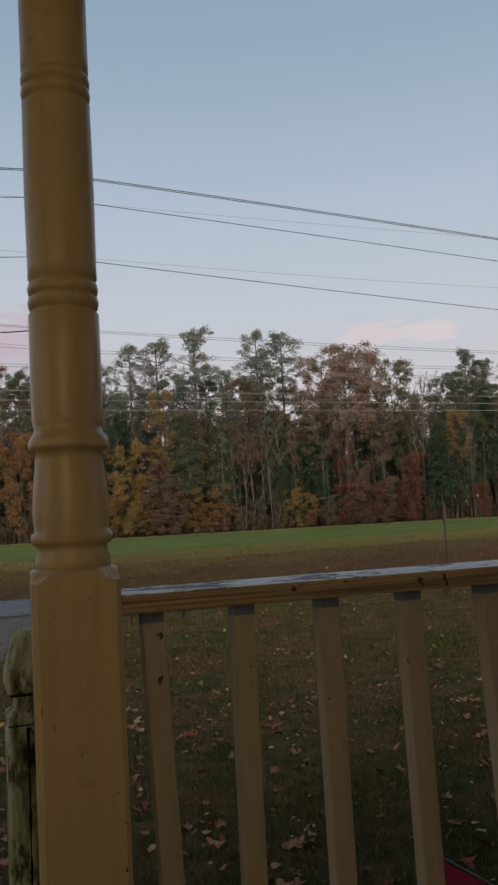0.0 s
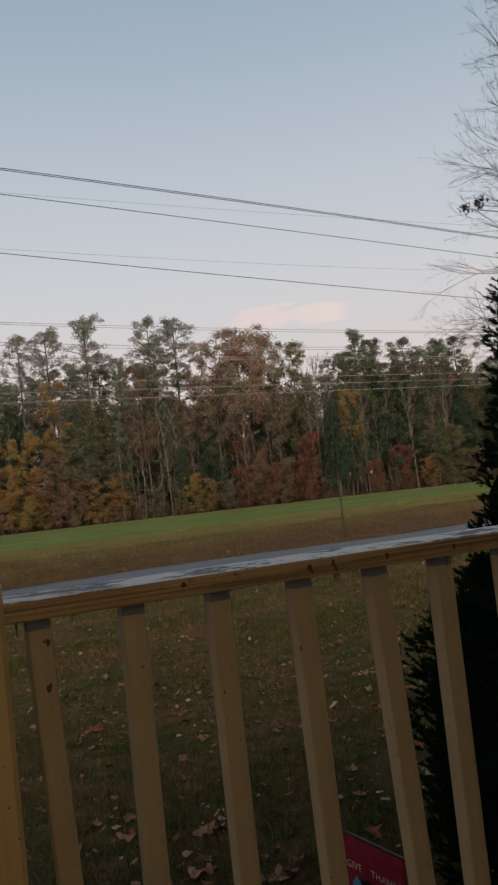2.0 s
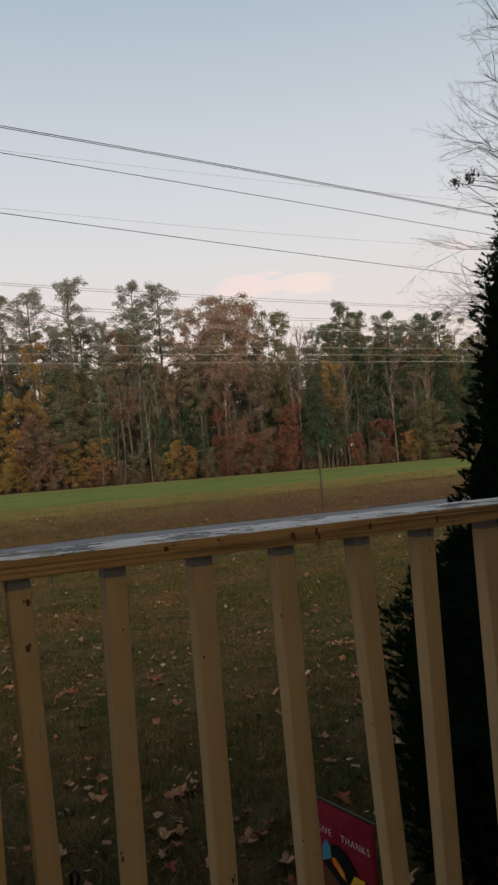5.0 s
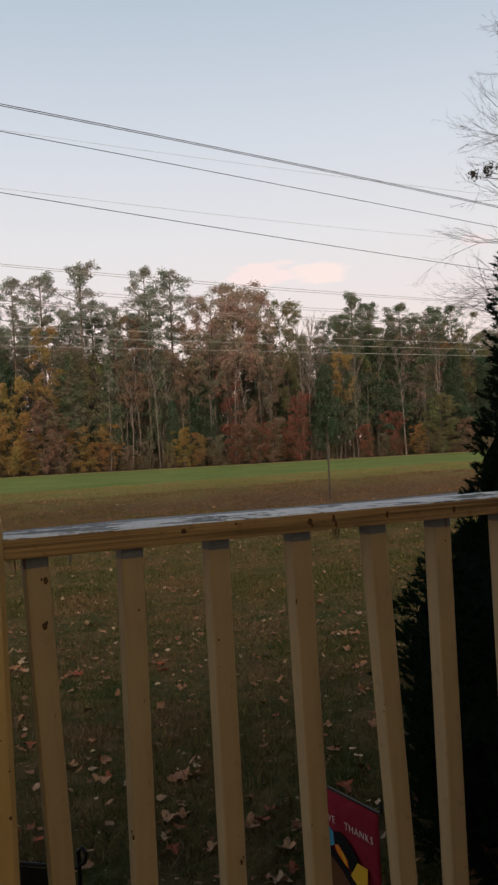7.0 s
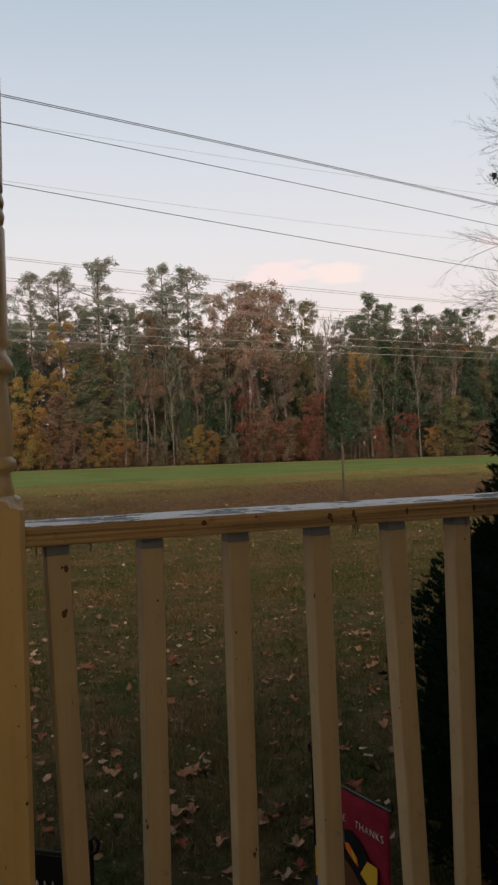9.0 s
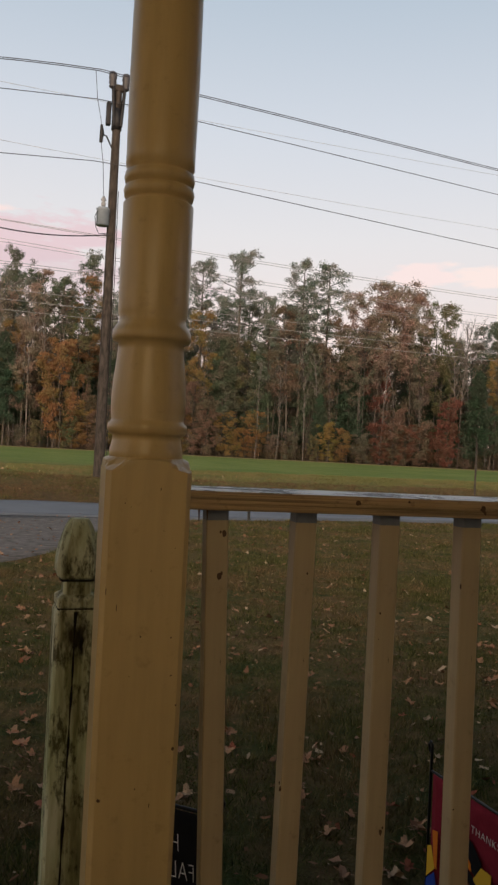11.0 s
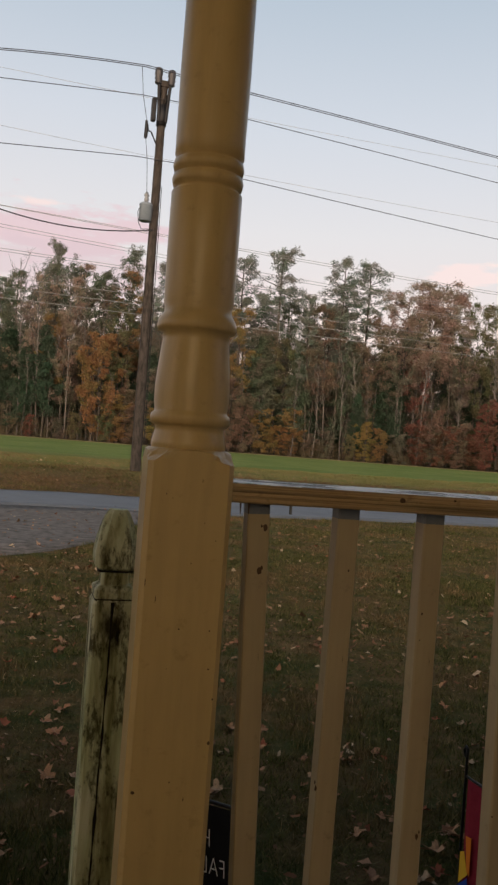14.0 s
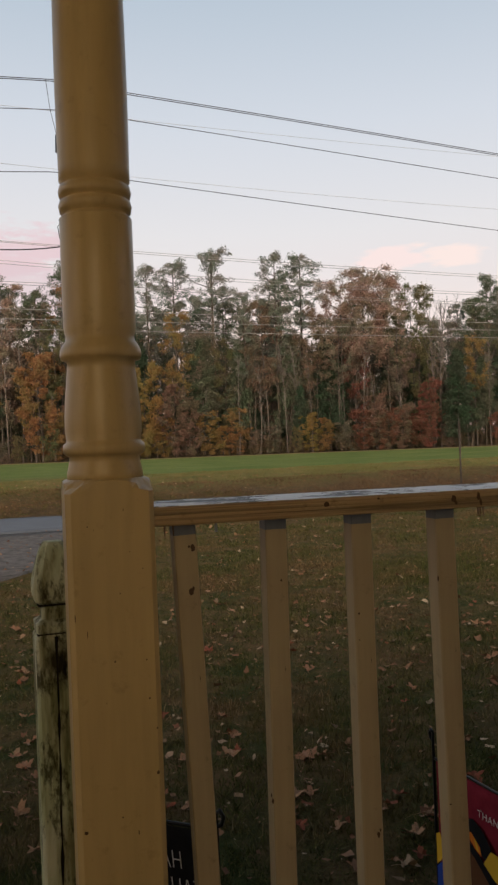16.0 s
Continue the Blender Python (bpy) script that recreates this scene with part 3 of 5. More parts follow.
for (x, z, w, h) in ((.3575, 1.374, .0042, .0065), (.3605, 1.378, .0022, .004), (.3615, 1.4365, .0034, .0060), (.3560, 1.4385, .0016, .0024), (.4666, 1.057, .0018, .0050), (.4650, 1.066, .0010, .0030), (.6309, .983, .0026, .0055), (.6340, .990, .0014, .0030), (.4923, 1.3795, .0015, .0022),
                     (.6128, 1.320, .0017, .0024), (.6123, 1.280, .0009, .0010), (.7463, 1.3626, .0011, .0050), (.9008, 1.303, .0008, .0009), (.9045, 1.3032, .0008, .0010), (.8939, 1.1655, .0012, .0012), (.8955, 1.176, .0009, .0010), (1.034, 1.4314, .0016, .0020), (.7525, 1.0115, .0016, .0014)):
    blot(x, z, w, h, railing, seed=int(z * 1000))
for k, (x, z, w, h) in enumerate(((.558, 1.490, .0042, .0045), (.764, 1.487, .0050, .0060), (.7675, 1.481, .0020, .0035), (.806, 1.489, .0030, .0075), (.8095, 1.480, .0022, .0060), (.904, 1.487, .0028, .0060), (1.035, 1.486, .003, .006), (.640, 1.494, .0025, .0018))):
    blot(x, z, w, h, railing, RAIL_Y - .0006, seed=k)
rnd = random.Random(5)
for x in (.806, .810, .815, .318, .33, 1.02):
    n = rnd.uniform(.006, .018)
    drip = bmesh.new()
    tube_bm([(x, RAIL_Y + .004, 1.473), (x + .0005, RAIL_Y + .004, 1.472 - n)], [.0016, .0006], 5, drip)
    part("drip", drip, KNOT, railing)

part("screw", tube_bm([(.3935, RAIL_Y + .012, 1.474), (.3935, RAIL_Y + .012, 1.459)], [.0022, .002], 8), GALV, railing)

# weathered newel by the steps
newel = thing("newel_post", "weathered mossy wooden newel post with carved faceted tip and long crack", "post", pose(.181, 1.745, 0, 0, 0, 4))


def square_lathe(levels, bevel=.0):
    bm = bmesh.new()
    rings = []
    for z, h, c in levels:
        ring = []
        for sx, sy in ((1, 1), (-1, 1), (-1, -1), (1, -1)):
            pair = [(h - c, h), (h, h - c)] if sx * sy < 0 else [(h, h - c), (h - c, h)]
            ring += [bm.verts.new((sx * a, sy * b, z)) for a, b in pair]
        rings.append(ring)
    for a, b in zip(rings, rings[1:]):
        for i in range(8):
            bm.faces.new((a[i], a[(i + 1) % 8], b[(i + 1) % 8], b[i]))
    bm.faces.new(rings[0][::-1])
    bm.faces.new(rings[-1])
    return bm


NT = 1.397
part("shaft", square_lathe([(-.06, .0445, .006), (NT - .195, .0445, .006), (NT - .187, .041, .006)]), MOSSY, newel)
part("carved_tip", square_lathe([(NT - .187, .036, .004), (NT - .183, .041, .004), (NT - .166, .042, .004), (NT - .162, .038, .004), (NT - .156, .029, .006), (NT - .130, .028, .006),
                                 (NT - .126, .034, .010), (NT - .121, .041, .013), (NT - .108, .0445, .015), (NT - .092, .0450, .016),
                                 (NT - .074, .0430, .016), (NT - .055, .0392, .015), (NT - .036, .0340, .013), (NT - .018, .0280, .011), (NT - .006, .0225, .009), (NT, .0180, .007)]), MOSSY, newel)
bm = bmesh.new()
rnd = random.Random(2)
left, right = [], []
for k in range(26):
    z = NT - .19 - k * .03
    x = -.003 + .004 * noise.noise(Vector((0, 0, z * 9))) - .0003 * k
    w = .0027 * (1 - .3 * (k % 3)) * (.5 + rnd.random())
    left.append(bm.verts.new((x - w, -.0450, z)))
    right.append(bm.verts.new((x + w, -.0450, z)))
for k in range(25):
    bm.faces.new((left[k], left[k + 1], right[k + 1], right[k]))
for zz, hh in ((NT - .1275, .0362), (NT - .1865, .0405)):
    part("dark_joint", square_lathe([(zz - .002, hh, .004), (zz + .0018, hh, .004)]), CRACK, newel)
part("crack", bm, CRACK, newel, "long dark drying crack")

# ---- garden flags ----


def cloth_bm(w, h, folds, nx=16, nz=14):
    bm = bmesh.new()
    grid = [[bm.verts.new((w * i / nx, folds * math.sin(i * .55 + j * .22) * (.3 + j / nz), -h * j / nz)) for i in range(nx + 1)] for j in range(nz + 1)]
    for j in range(nz):
        for i in range(nx):
            bm.faces.new((grid[j][i], grid[j + 1][i], grid[j + 1][i + 1], grid[j][i + 1])).smooth = True
    ex = bmesh.ops.extrude_face_region(bm, geom=bm.faces[:])
    for v in ex["geom"]:
        if isinstance(v, bmesh.types.BMVert):
            v.co.y += .0012
    return bm


def text_part(word, size, m, material, parent, slant=0.0, gap=1.0, narrow=1.0):
    cu = bpy.data.curves.new("lettering", "FONT")
    cu.body, cu.size, cu.extrude, cu.offset, cu.shear, cu.space_character = word, size, .0006, -size * .026, slant, gap
    tmp = bpy.data.objects.new("lettering", cu)
    scene.collection.objects.link(tmp)
    me = bpy.data.meshes.new_from_object(tmp.evaluated_get(bpy.context.evaluated_depsgraph_get()))
    bpy.data.objects.remove(tmp)
    me.materials.clear()
    me.materials.append(material)
    ob = new("lettering", me)
    ob.parent = parent
    ob.matrix_local = m @ Matrix.Diagonal((narrow, 1, 1, 1))
    return ob


def patch_bm(points, y, thick=.001):
    bm = bmesh.new()
    bm.faces.new([bm.verts.new((x, y, z)) for x, z in points])
    ex = bmesh.ops.extrude_face_region(bm, geom=bm.faces[:])
    for v in ex["geom"]:
        if isinstance(v, bmesh.types.BMVert):
            v.co.y += thick
    return bm


def yard_pose(u, v, z, turn_deg=0):
    return YARD @ pose(u, v, z, 0, 0, turn_deg)


def flag_stand(parent, w, top, low, extra=0.0):
    """Bent rod: leg with a curled end, and an arm that carries the cloth."""
    tip = top + extra
    curl = [(-.012, 0, tip + .012), (-.024, 0, tip + .018), (-.028, 0, tip + .034), (-.020, 0, tip + .045), (-.011, 0, tip + .038), (-.012, 0, tip + .02), (-.012, 0, tip), (-.012, 0, low)]
    part("leg", tube_bm(curl, .0045, 7), BLACK_METAL, parent)
    part("arm", tube_bm([(-.012, 0, top + .006), (w + .01, 0, top + .006), (w + .018, 0, top + .014), (w + .014, 0, top + .03), (w + .004, 0, top + .026)], .004, 7), BLACK_METAL, parent)


red = thing("garden_flag", "dark red garden flag lettered GIVE THANKS on a metal stand", "flag", yard_pose(.490, 2.55, 0, -66))
FT = .624
part("cloth", cloth_bm(.34, .45, .003), RED_CLOTH, red).matrix_local = pose(0, 0, FT)
flag_stand(red, .34, FT, -.08, .045)
for word, x in (("GIVE", .086), ("THANKS", .196)):
    text_part(word, .030, pose(x, -.006, FT - .086, 90), LETTER, red, 0.0, 1.12)


def low(points):
    """Places on the cloth, down from its top edge."""
    return [(x, FT + z) for x, z in points]


for nm, pts, y, m in (("brown_patch", low([(.09, -.21), (.12, -.175), (.18, -.205), (.238, -.25), (.238, -.33), (.20, -.38), (.12, -.37), (.085, -.30)]), -.0075, CLOTH_BROWN),
                      ("dark_patch", low([(.150, -.108), (.175, -.100), (.212, -.115), (.246, -.146), (.258, -.178), (.238, -.206), (.19, -.172), (.15, -.145)]), -.0077, BLACK_CLOTH),
                      ("dark_band", low([(.105, -.168), (.128, -.155), (.19, -.186), (.268, -.236), (.278, -.27), (.25, -.262), (.18, -.208), (.12, -.178)]), -.0079, BLACK_CLOTH),
                      ("orange_band", low([(.150, -.144), (.166, -.140), (.204, -.168), (.208, -.190), (.190, -.184), (.155, -.160)]), -.0081, CLOTH_ORANGE),
                      ("yellow_band", low([(.178, -.152), (.190, -.158), (.200, -.184), (.190, -.180)]), -.0083, CLOTH_YELLOW),
                      ("yellow_patch", low([(.218, -.205), (.250, -.160), (.294, -.160), (.292, -.20), (.274, -.235), (.262, -.232)]), -.0085, CLOTH_YELLOW),
                      ("orange_patch", low([(.280, -.240), (.300, -.225), (.315, -.27), (.29, -.32), (.262, -.30)]), -.0087, CLOTH_ORANGE),
                      ("blue_patch", low([(.108, -.125), (.128, -.100), (.146, -.112), (.148, -.145), (.128, -.156), (.106, -.165)]), -.0089, CLOTH_BLUE),
                      ("gold_patch", low([(.0, -.21), (.018, -.20), (.040, -.26), (.0, -.30)]), -.0091, CLOTH_YELLOW),
                      ("flame_patch", low([(.022, -.155), (.048, -.150), (.050, -.26), (.036, -.25)]), -.0093, CLOTH_ORANGE),
                      ("deep_blue_patch", low([(.0, -.305), (.04, -.27), (.06, -.34), (.0, -.40)]), -.0095, CLOTH_DEEP)):
    part(nm, patch_bm(pts, y), m, red)

black = thing("garden_flag", "black cloth garden flag with white lettering seen from behind", "flag", yard_pose(-.112, 1.70, 0, 158))
part("cloth", cloth_bm(.31, .45, .002), BLACK_CLOTH, black).matrix_local = pose(.004, 0, .82)
flag_stand(black, .315, .82, -.08)
text_part("HAPPY", .054, pose(.062, .0062, .82 - .082, 90), LETTER, black, .12, 1.05, .66)
text_part("FALL", .052, pose(.024, .0062, .82 - .135, 90), LETTER, black, .12, 1.05, .66)

# ---- utility pole and lines ----
LU, LV, LINE = -5.45, 25.0, radians(24.6)


def along(s, off=0.0, u0=LU, v0=LV):
    """A place s metres along a line of poles and off metres to its far side."""
    return u0 + s * math.cos(LINE) - off * math.sin(LINE), v0 + s * math.sin(LINE) + off * math.cos(LINE)


pole_z = ground_z(LU, LV)
pole = thing("utility_pole", "dark weathered wooden utility pole carrying cables and a grey transformer", "utility pole", yard_pose(LU, LV, 0, 24.6))
part("pole", tube_bm([(0, 0, pole_z - .3), (0, 0, 6), (0, 0, 12.15)], [.165, .14, .115], 16), POLE_WOOD, pole)
for sx, nm in ((-1, "bracket"), (1, "bracket")):
    part(nm, tube_bm([(.10 * sx, -.10, 10.91), (.17 * sx, -.10, 12.02)], [.055, .05], 8), BLACK_METAL, pole)
    ins = part("insulator", lathe_bm([(12.00, .07), (12.04, .13), (12.12, .10), (12.16, .14), (12.25, .115), (12.29, .145), (12.46, .13), (12.50, .06)], 16), plain("insulator_grey", (.045, .045, .05), (.03, .03, .035), 6, .4, .05), pole)
    ins.matrix_local = pose(.20 * sx, -.10, 0) @ Matrix.Diagonal((.85, .85, 1, 1))
part("top_cap", box_bm(-.14, .14, -.13, .13, 11.96, 12.15, .03), POLE_WOOD, pole)
part("side_bracket", box_bm(-.33, -.19, -.10, .06, 10.91, 11.60, .03), BLACK_METAL, pole)
part("hardware_band", lathe_bm([(10.81, .14), (10.82, .155), (11.44, .15), (11.45, .13)], 16), BLACK_METAL, pole)
part("cutout_arm", tube_bm([(-.12, -.05, 10.25), (-.30, -.08, 10.57), (-.42, -.08, 10.60)], .022, 6), BLACK_METAL, pole)
part("fuse_cutout", tube_bm([(-.46, -.08, 10.36), (-.44, -.08, 10.65), (-.46, -.08, 10.88)], [.05, .065, .035], 8), BLACK_METAL, pole)
tr = part("transformer", lathe_bm([(7.90, .165), (7.92, .188), (8.34, .188), (8.36, .20), (8.40, .20), (8.44, .16), (8.46, .06)], 24), TRAFO, pole, "light grey steel tank")
tr.matrix_local = pose(-.29, -.10, 0)
part("bushing", lathe_bm([(8.45, .05), (8.57, .075), (8.62, .045), (8.67, .085), (8.73, .05), (8.78, .03)], 12), GALV, tr)
part("hanger", box_bm(-.14, -.06, -.12, .05, 8.10, 8.31, .01), BLACK_METAL, pole)
part("lead_wire", tube_bm([(-.45, -.08, 10.86), (-.62, -.1, 11.60), (-.72, -.12, 12.46)], .009, 5), WIRE_DARK, pole)
part("lead_wire", tube_bm([(-.45, -.08, 10.36), (-.36, -.1, 9.71), (-.30, -.10, 8.77)], .009, 5), WIRE_DARK, pole)
part("lead_wire", tube_bm([(-.46, -.16, 8.30), (-.54, -.18, 8.15), (-.50, -.18, 7.83), (-.40, -.18, 7.64), (-.14, -.12, 7.69)], .012, 5), WIRE_DARK, pole)
part("ground_rod_wire", tube_bm([(.14, -.08, 9), (.165, -.09, 5), (.19, -.1, .7)], .012, 5), WIRE_DARK, pole)


def cable(name, label, right_c, left_c, off, radius, material, s0, s1, base, group):
    """A sagging cable: height by the distance along its line, one curve on each side of the pole."""
    pts = []
    for s in np.linspace(s0, s1, 60):
        c = right_c if s >= 0 else left_c
        u, v = along(s, off, *base)
        pts.append(YARD @ Vector((u, v, c[0] + c[1] * s + c[2] * s * s)))
    ob = new(name, mesh_of(name, tube_bm(pts, radius, 5), material))
    return tagged(ob, label, "cable", group)


NEAR = (-5.50, 25.0)
for off in (-.14, .14):
    cable("power_cable", "heavy dark overhead power cable on the pole top", (12.42 + off * .25, -.026, -.00036), (12.50 + off * .25, .055, -.0095), off - .1, .013, WIRE_DARK, -10, 60, NEAR, "overhead cables")
cable("power_cable", "dark overhead cable fixed below the pole top", (11.59, -.0363, -.00012), (11.61, .09, .0), -.22, .012, WIRE_DARK, -13, 60, NEAR, "overhead cables")
cable("power_cable", "dark overhead cable fixed halfway down the pole", (9.80, -.050, .00031), (9.81, .088, .0), -.16, .012, WIRE_DARK, -13, 60, NEAR, "overhead cables")
cable("service_cable", "slack black service cable hanging from the pole", (7.67, 0, 0), (7.67, .226, .0472), -.16, .020, WIRE_DARK, -9, 0, NEAR, "overhead cables")
FAR = (-.2199 * 50, 50)
for k, (c, r) in enumerate((((21.65, .0085, .00029), .011), ((18.31, -.0124, .00046), .011), ((13.86, -.0221, .00031), .017), ((13.62, -.0285, .00046), .017), ((12.59, -.0351, .00063), .015),
                            ((12.48, -.0351, .00063), .015), ((11.46, -.006, 0), .017), ((11.37, -.006, 0), .017), ((10.01, -.0017, 0), .017), ((9.34, -.0007, 0), .017), ((8.80, .0006, 0), .017))):
    cable("line_wire", "thin pale overhead line across the field", c, c, .3 * (k % 3), r, WIRE_LIGHT, -60, 100, FAR, "far overhead lines")

for s_end in (-60, 100):
    eu, ev = along(s_end, .3, *FAR)
    ez = ground_z(eu, ev)
    far_pole = thing("line_pole", "tall dark pole carrying the far overhead lines", "utility pole", yard_pose(eu, ev, 0))
    part("pole", tube_bm([(0, 0, ez - .4), (0, 0, 12), (0, 0, 26)], [.52, .47, .42], 12), POLE_WOOD, far_pole)

# marker post beside the road
mu, mv = .0589 + .2225 * 26.3, 26.3
marker = thing("marker_post", "thin grey steel roadside marker post", "post", yard_pose(mu, mv, 0, 10))
mz = ground_z(mu, mv)
part("channel", box_bm(-.028, .028, -.012, .012, mz - .3, mz + 2.1, .004), POLE_WOOD, marker)
part("upper_rod", tube_bm([(.0, 0, mz + 1.1), (-.004, .018, mz + 2.33)], .012, 6), POLE_WOOD, marker)

# ---- trees ----


def leaf_cloud(centres, radii, per, size, rnd, flat=.7, aspect=.55, droop=0.0, soft=.75, over=1.2):
    """Random small leaf faces packed in clumps; a low soft gives a fuller clump with a firmer rim."""
    centres, radii = np.asarray(centres), np.asarray(radii)
    n = len(centres) * per
    idx = np.repeat(np.arange(len(centres)), per)
    d = rnd.normal(size=(n, 3))
    d /= np.linalg.norm(d, axis=1)[:, None] + 1e-9
    rad = over * rnd.random(n) ** soft
    p = centres[idx] + d * (radii[idx] * rad)[:, None] * np.array((1, 1, flat))
    a = rnd.normal(size=(n, 3)); a /= np.linalg.norm(a, axis=1)[:, None]
    a[:, 2] -= droop
    b = np.cross(a, rnd.normal(size=(n, 3))); b /= np.linalg.norm(b, axis=1)[:, None]
    s = size * rnd.uniform(.6, 1.35, n)[:, None]
    a, b = a * s, b * s * aspect
    return np.stack([p - a * .9, p + a * .3 + b, p + a * .9 - b * .5], axis=1)


def pine_meshes(seed, H, bare=.6, spread=2.4, limbs=15, tufts=6, per=52, cone=False, snags=5, size=.098):
    """A straight trunk, limbs bent upwards, and flat tufts of needles set apart along them."""
    rnd = np.random.default_rng(seed)
    bm = bmesh.new()
    bend = rnd.normal(size=2) * .22

    def axis(t):
        return Vector((bend[0] * math.sin(2.2 * t), bend[1] * math.sin(1.7 * t), H * t))
    tube_bm([axis(t) for t in np.linspace(0, .985, 9)], [.165 * H / 20 * (1 - .80 * t) + .012 for t in np.linspace(0, 1, 9)], 7, bm)
    cs, rs = [], []
    turn_a = rnd.uniform(0, 6.28)
    for k in range(limbs):
        f = (k + rnd.uniform(.1, .9)) / limbs
        t = bare + (.985 - bare) * f
        shape = (1.05 - .85 * f) if cone else (.42 + .58 * math.sin(math.pi * (.18 + .62 * f))) * (1 - .45 * f ** 3)
        reach = spread * shape * rnd.uniform(.55, 1.08)
        turn_a += 2.4 + rnd.normal() * .5
        root = axis(t)
        tip = root + Vector((math.cos(turn_a) * reach, math.sin(turn_a) * reach, reach * ((-.05 if cone else .10) + .45 * f + .12 * rnd.normal())))
        mid = root.lerp(tip, .55) + Vector((0, 0, -.10 * reach))
        tube_bm([root, mid, tip], [.05, .036, .014], 4, bm)
        for j in range(tufts):
            g = rnd.uniform(.35, 1.05)
            c = (root.lerp(mid, g / .55) if g < .55 else mid.lerp(tip, (g - .55) / .45)) + Vector(rnd.normal(size=3)) * (.10 + .13 * reach)
            c.z += .14
            cs.append(c[:]); rs.append(rnd.uniform(.30, .58) * (1.1 if cone else 1.0))
    for j in range(5):
        cs.append((axis(.99) + Vector(rnd.normal(size=3) * .28))[:]); rs.append(rnd.uniform(.25, .42))
    for k in range(snags):
        root = axis(bare * rnd.uniform(.62, 1.0))
        a = rnd.uniform(0, 6.28)
        tube_bm([root, root + Vector((math.cos(a), math.sin(a), .15)) * rnd.uniform(.5, 1.5)], [.028, .010], 4, bm)
    return bm, quads_mesh("crown", leaf_cloud(cs, rs, per, size, rnd, .66, .6, 0, .5, 1.08), NEEDLES)


def broad_meshes(seed, H, low=.25, spread=2.4, clumps=120, per=95, size=.092, limbs=12, puff=1.0, twigs=3, rise=1.0, flat=.7, stem=.10):
    """A slim, often leaning trunk, rising limbs with finer twigs, and leaves in small loose clumps."""
    rnd = np.random.default_rng(seed)
    bm = bmesh.new()
    lean = rnd.normal(size=2) * .035 * H
    wave = rnd.uniform(.08, .22)

    def axis(t):
        return Vector((lean[0] * t + wave * math.sin(5 * t + seed), lean[1] * t + wave * math.sin(4 * t), H * t))
    tube_bm([axis(t) for t in np.linspace(0, .96, 9)], [stem * H / 16 * (1 - .86 * t) + .012 for t in np.linspace(0, 1, 9)], 7, bm)
    tips = []
    turn_a = rnd.uniform(0, 6.28)
    for k in range(limbs):
        t = low + (.93 - low) * (k + rnd.random()) / limbs
        turn_a += 2.4 + rnd.normal() * .5
        f = (t - low) / (1 - low)
        reach = spread * (math.sin(math.pi * (.20 + .68 * f)) ** .8) * rnd.uniform(.55, 1.05)
        root = axis(t)
        tip = root + Vector((math.cos(turn_a) * reach, math.sin(turn_a) * reach, reach * rise * rnd.uniform(.5, 1.35)))
        mid = root.lerp(tip, .5) + Vector((0, 0, -.10 * reach))
        tube_bm([root, mid, tip], [.042 * H / 14, .026 * H / 14, .009], 4, bm)
        tips.append((mid, tip, reach))
        for j in range(twigs):
            st = mid.lerp(tip, rnd.random())
            en = st + Vector(rnd.normal(size=3) * reach * .25) + Vector((0, 0, .32 * reach))
            tube_bm([st, st.lerp(en, .5) + Vector(rnd.normal(size=3) * .05), en], [.016, .011, .005], 3, bm)
            tips.append((st.lerp(en, .4), en, reach * .5))
    if not clumps:
        return bm, None
    cs, rs = [], []
    for k in range(clumps):
        m0, t0, reach = tips[rnd.integers(len(tips))]
        c = m0.lerp(t0, rnd.uniform(-.1, 1.1)) + Vector(rnd.normal(size=3) * .22 * (spread / 2.4))
        c.z = min(max(c.z, H * low * .7), H * 1.02)
        cs.append(c[:]); rs.append(rnd.uniform(.28, .62) * puff)
    return bm, quads_mesh("crown", leaf_cloud(cs, rs, per, size, rnd, flat, .7, 0, .8, 1.35), LEAFY)


def tree_kind(name, label, meshes, bark, category="tree", group="wood edge trees"):
    bm, crown = meshes
    t = thing(name, label, category, group=group)
    part("trunk", bm, bark, t)
    if crown is not None:
        c = new("crown", crown)
        c.parent = t
    return t


PINES = [tree_kind("pine_tree", "tall pine with a bare trunk and open dark green crown", pine_meshes(10 + k, 20.0, b, s, n, f), BARK) for k, (b, s, n, f) in enumerate(((.70, 2.7, 15, 9), (.60, 2.2, 19, 8), (.65, 2.5, 16, 9), (.45, 2.2, 28, 8)))]
FULLPINE = [tree_kind("pine_tree", "dense dark green young pine clothed nearly to the ground", pine_meshes(30 + k, 12.0, b, 2.2, 40, 9, 56, True, 2, .12), BARK) for k, b in enumerate((.28, .16))]
BROAD = [tree_kind("autumn_tree", "deciduous tree in thinning autumn leaf", broad_meshes(50 + k, 16.0, lo, s, c), BARK_GREY) for k, (lo, s, c) in enumerate(((.26, 2.3, 150), (.34, 2.5, 120), (.20, 2.0, 160), (.40, 2.6, 95)))]
DOME = [tree_kind("autumn_tree", "tall deciduous tree with a wide rounded crown of pale tan leaves", broad_meshes(60 + k, 18.0, .42, 3.4, 230, 70, .11, 18, 1.15, 4), BARK_GREY) for k in range(2)]
SMALL = [tree_kind("autumn_sapling", "small understorey tree in bright autumn colour", broad_meshes(70 + k, 6.0, .05, 1.7, 190, 85, .070, 24, .60, 2, .45, .55), BARK) for k in range(4)]
BARE = [tree_kind("bare_tree", "leafless grey tree with fine upright branches", broad_meshes(90 + k, 16.0, .40, 1.7, 0, 0, 0, 16, 1, 7, 1.6, .7, .075), BARK_PALE) for k in range(3)]
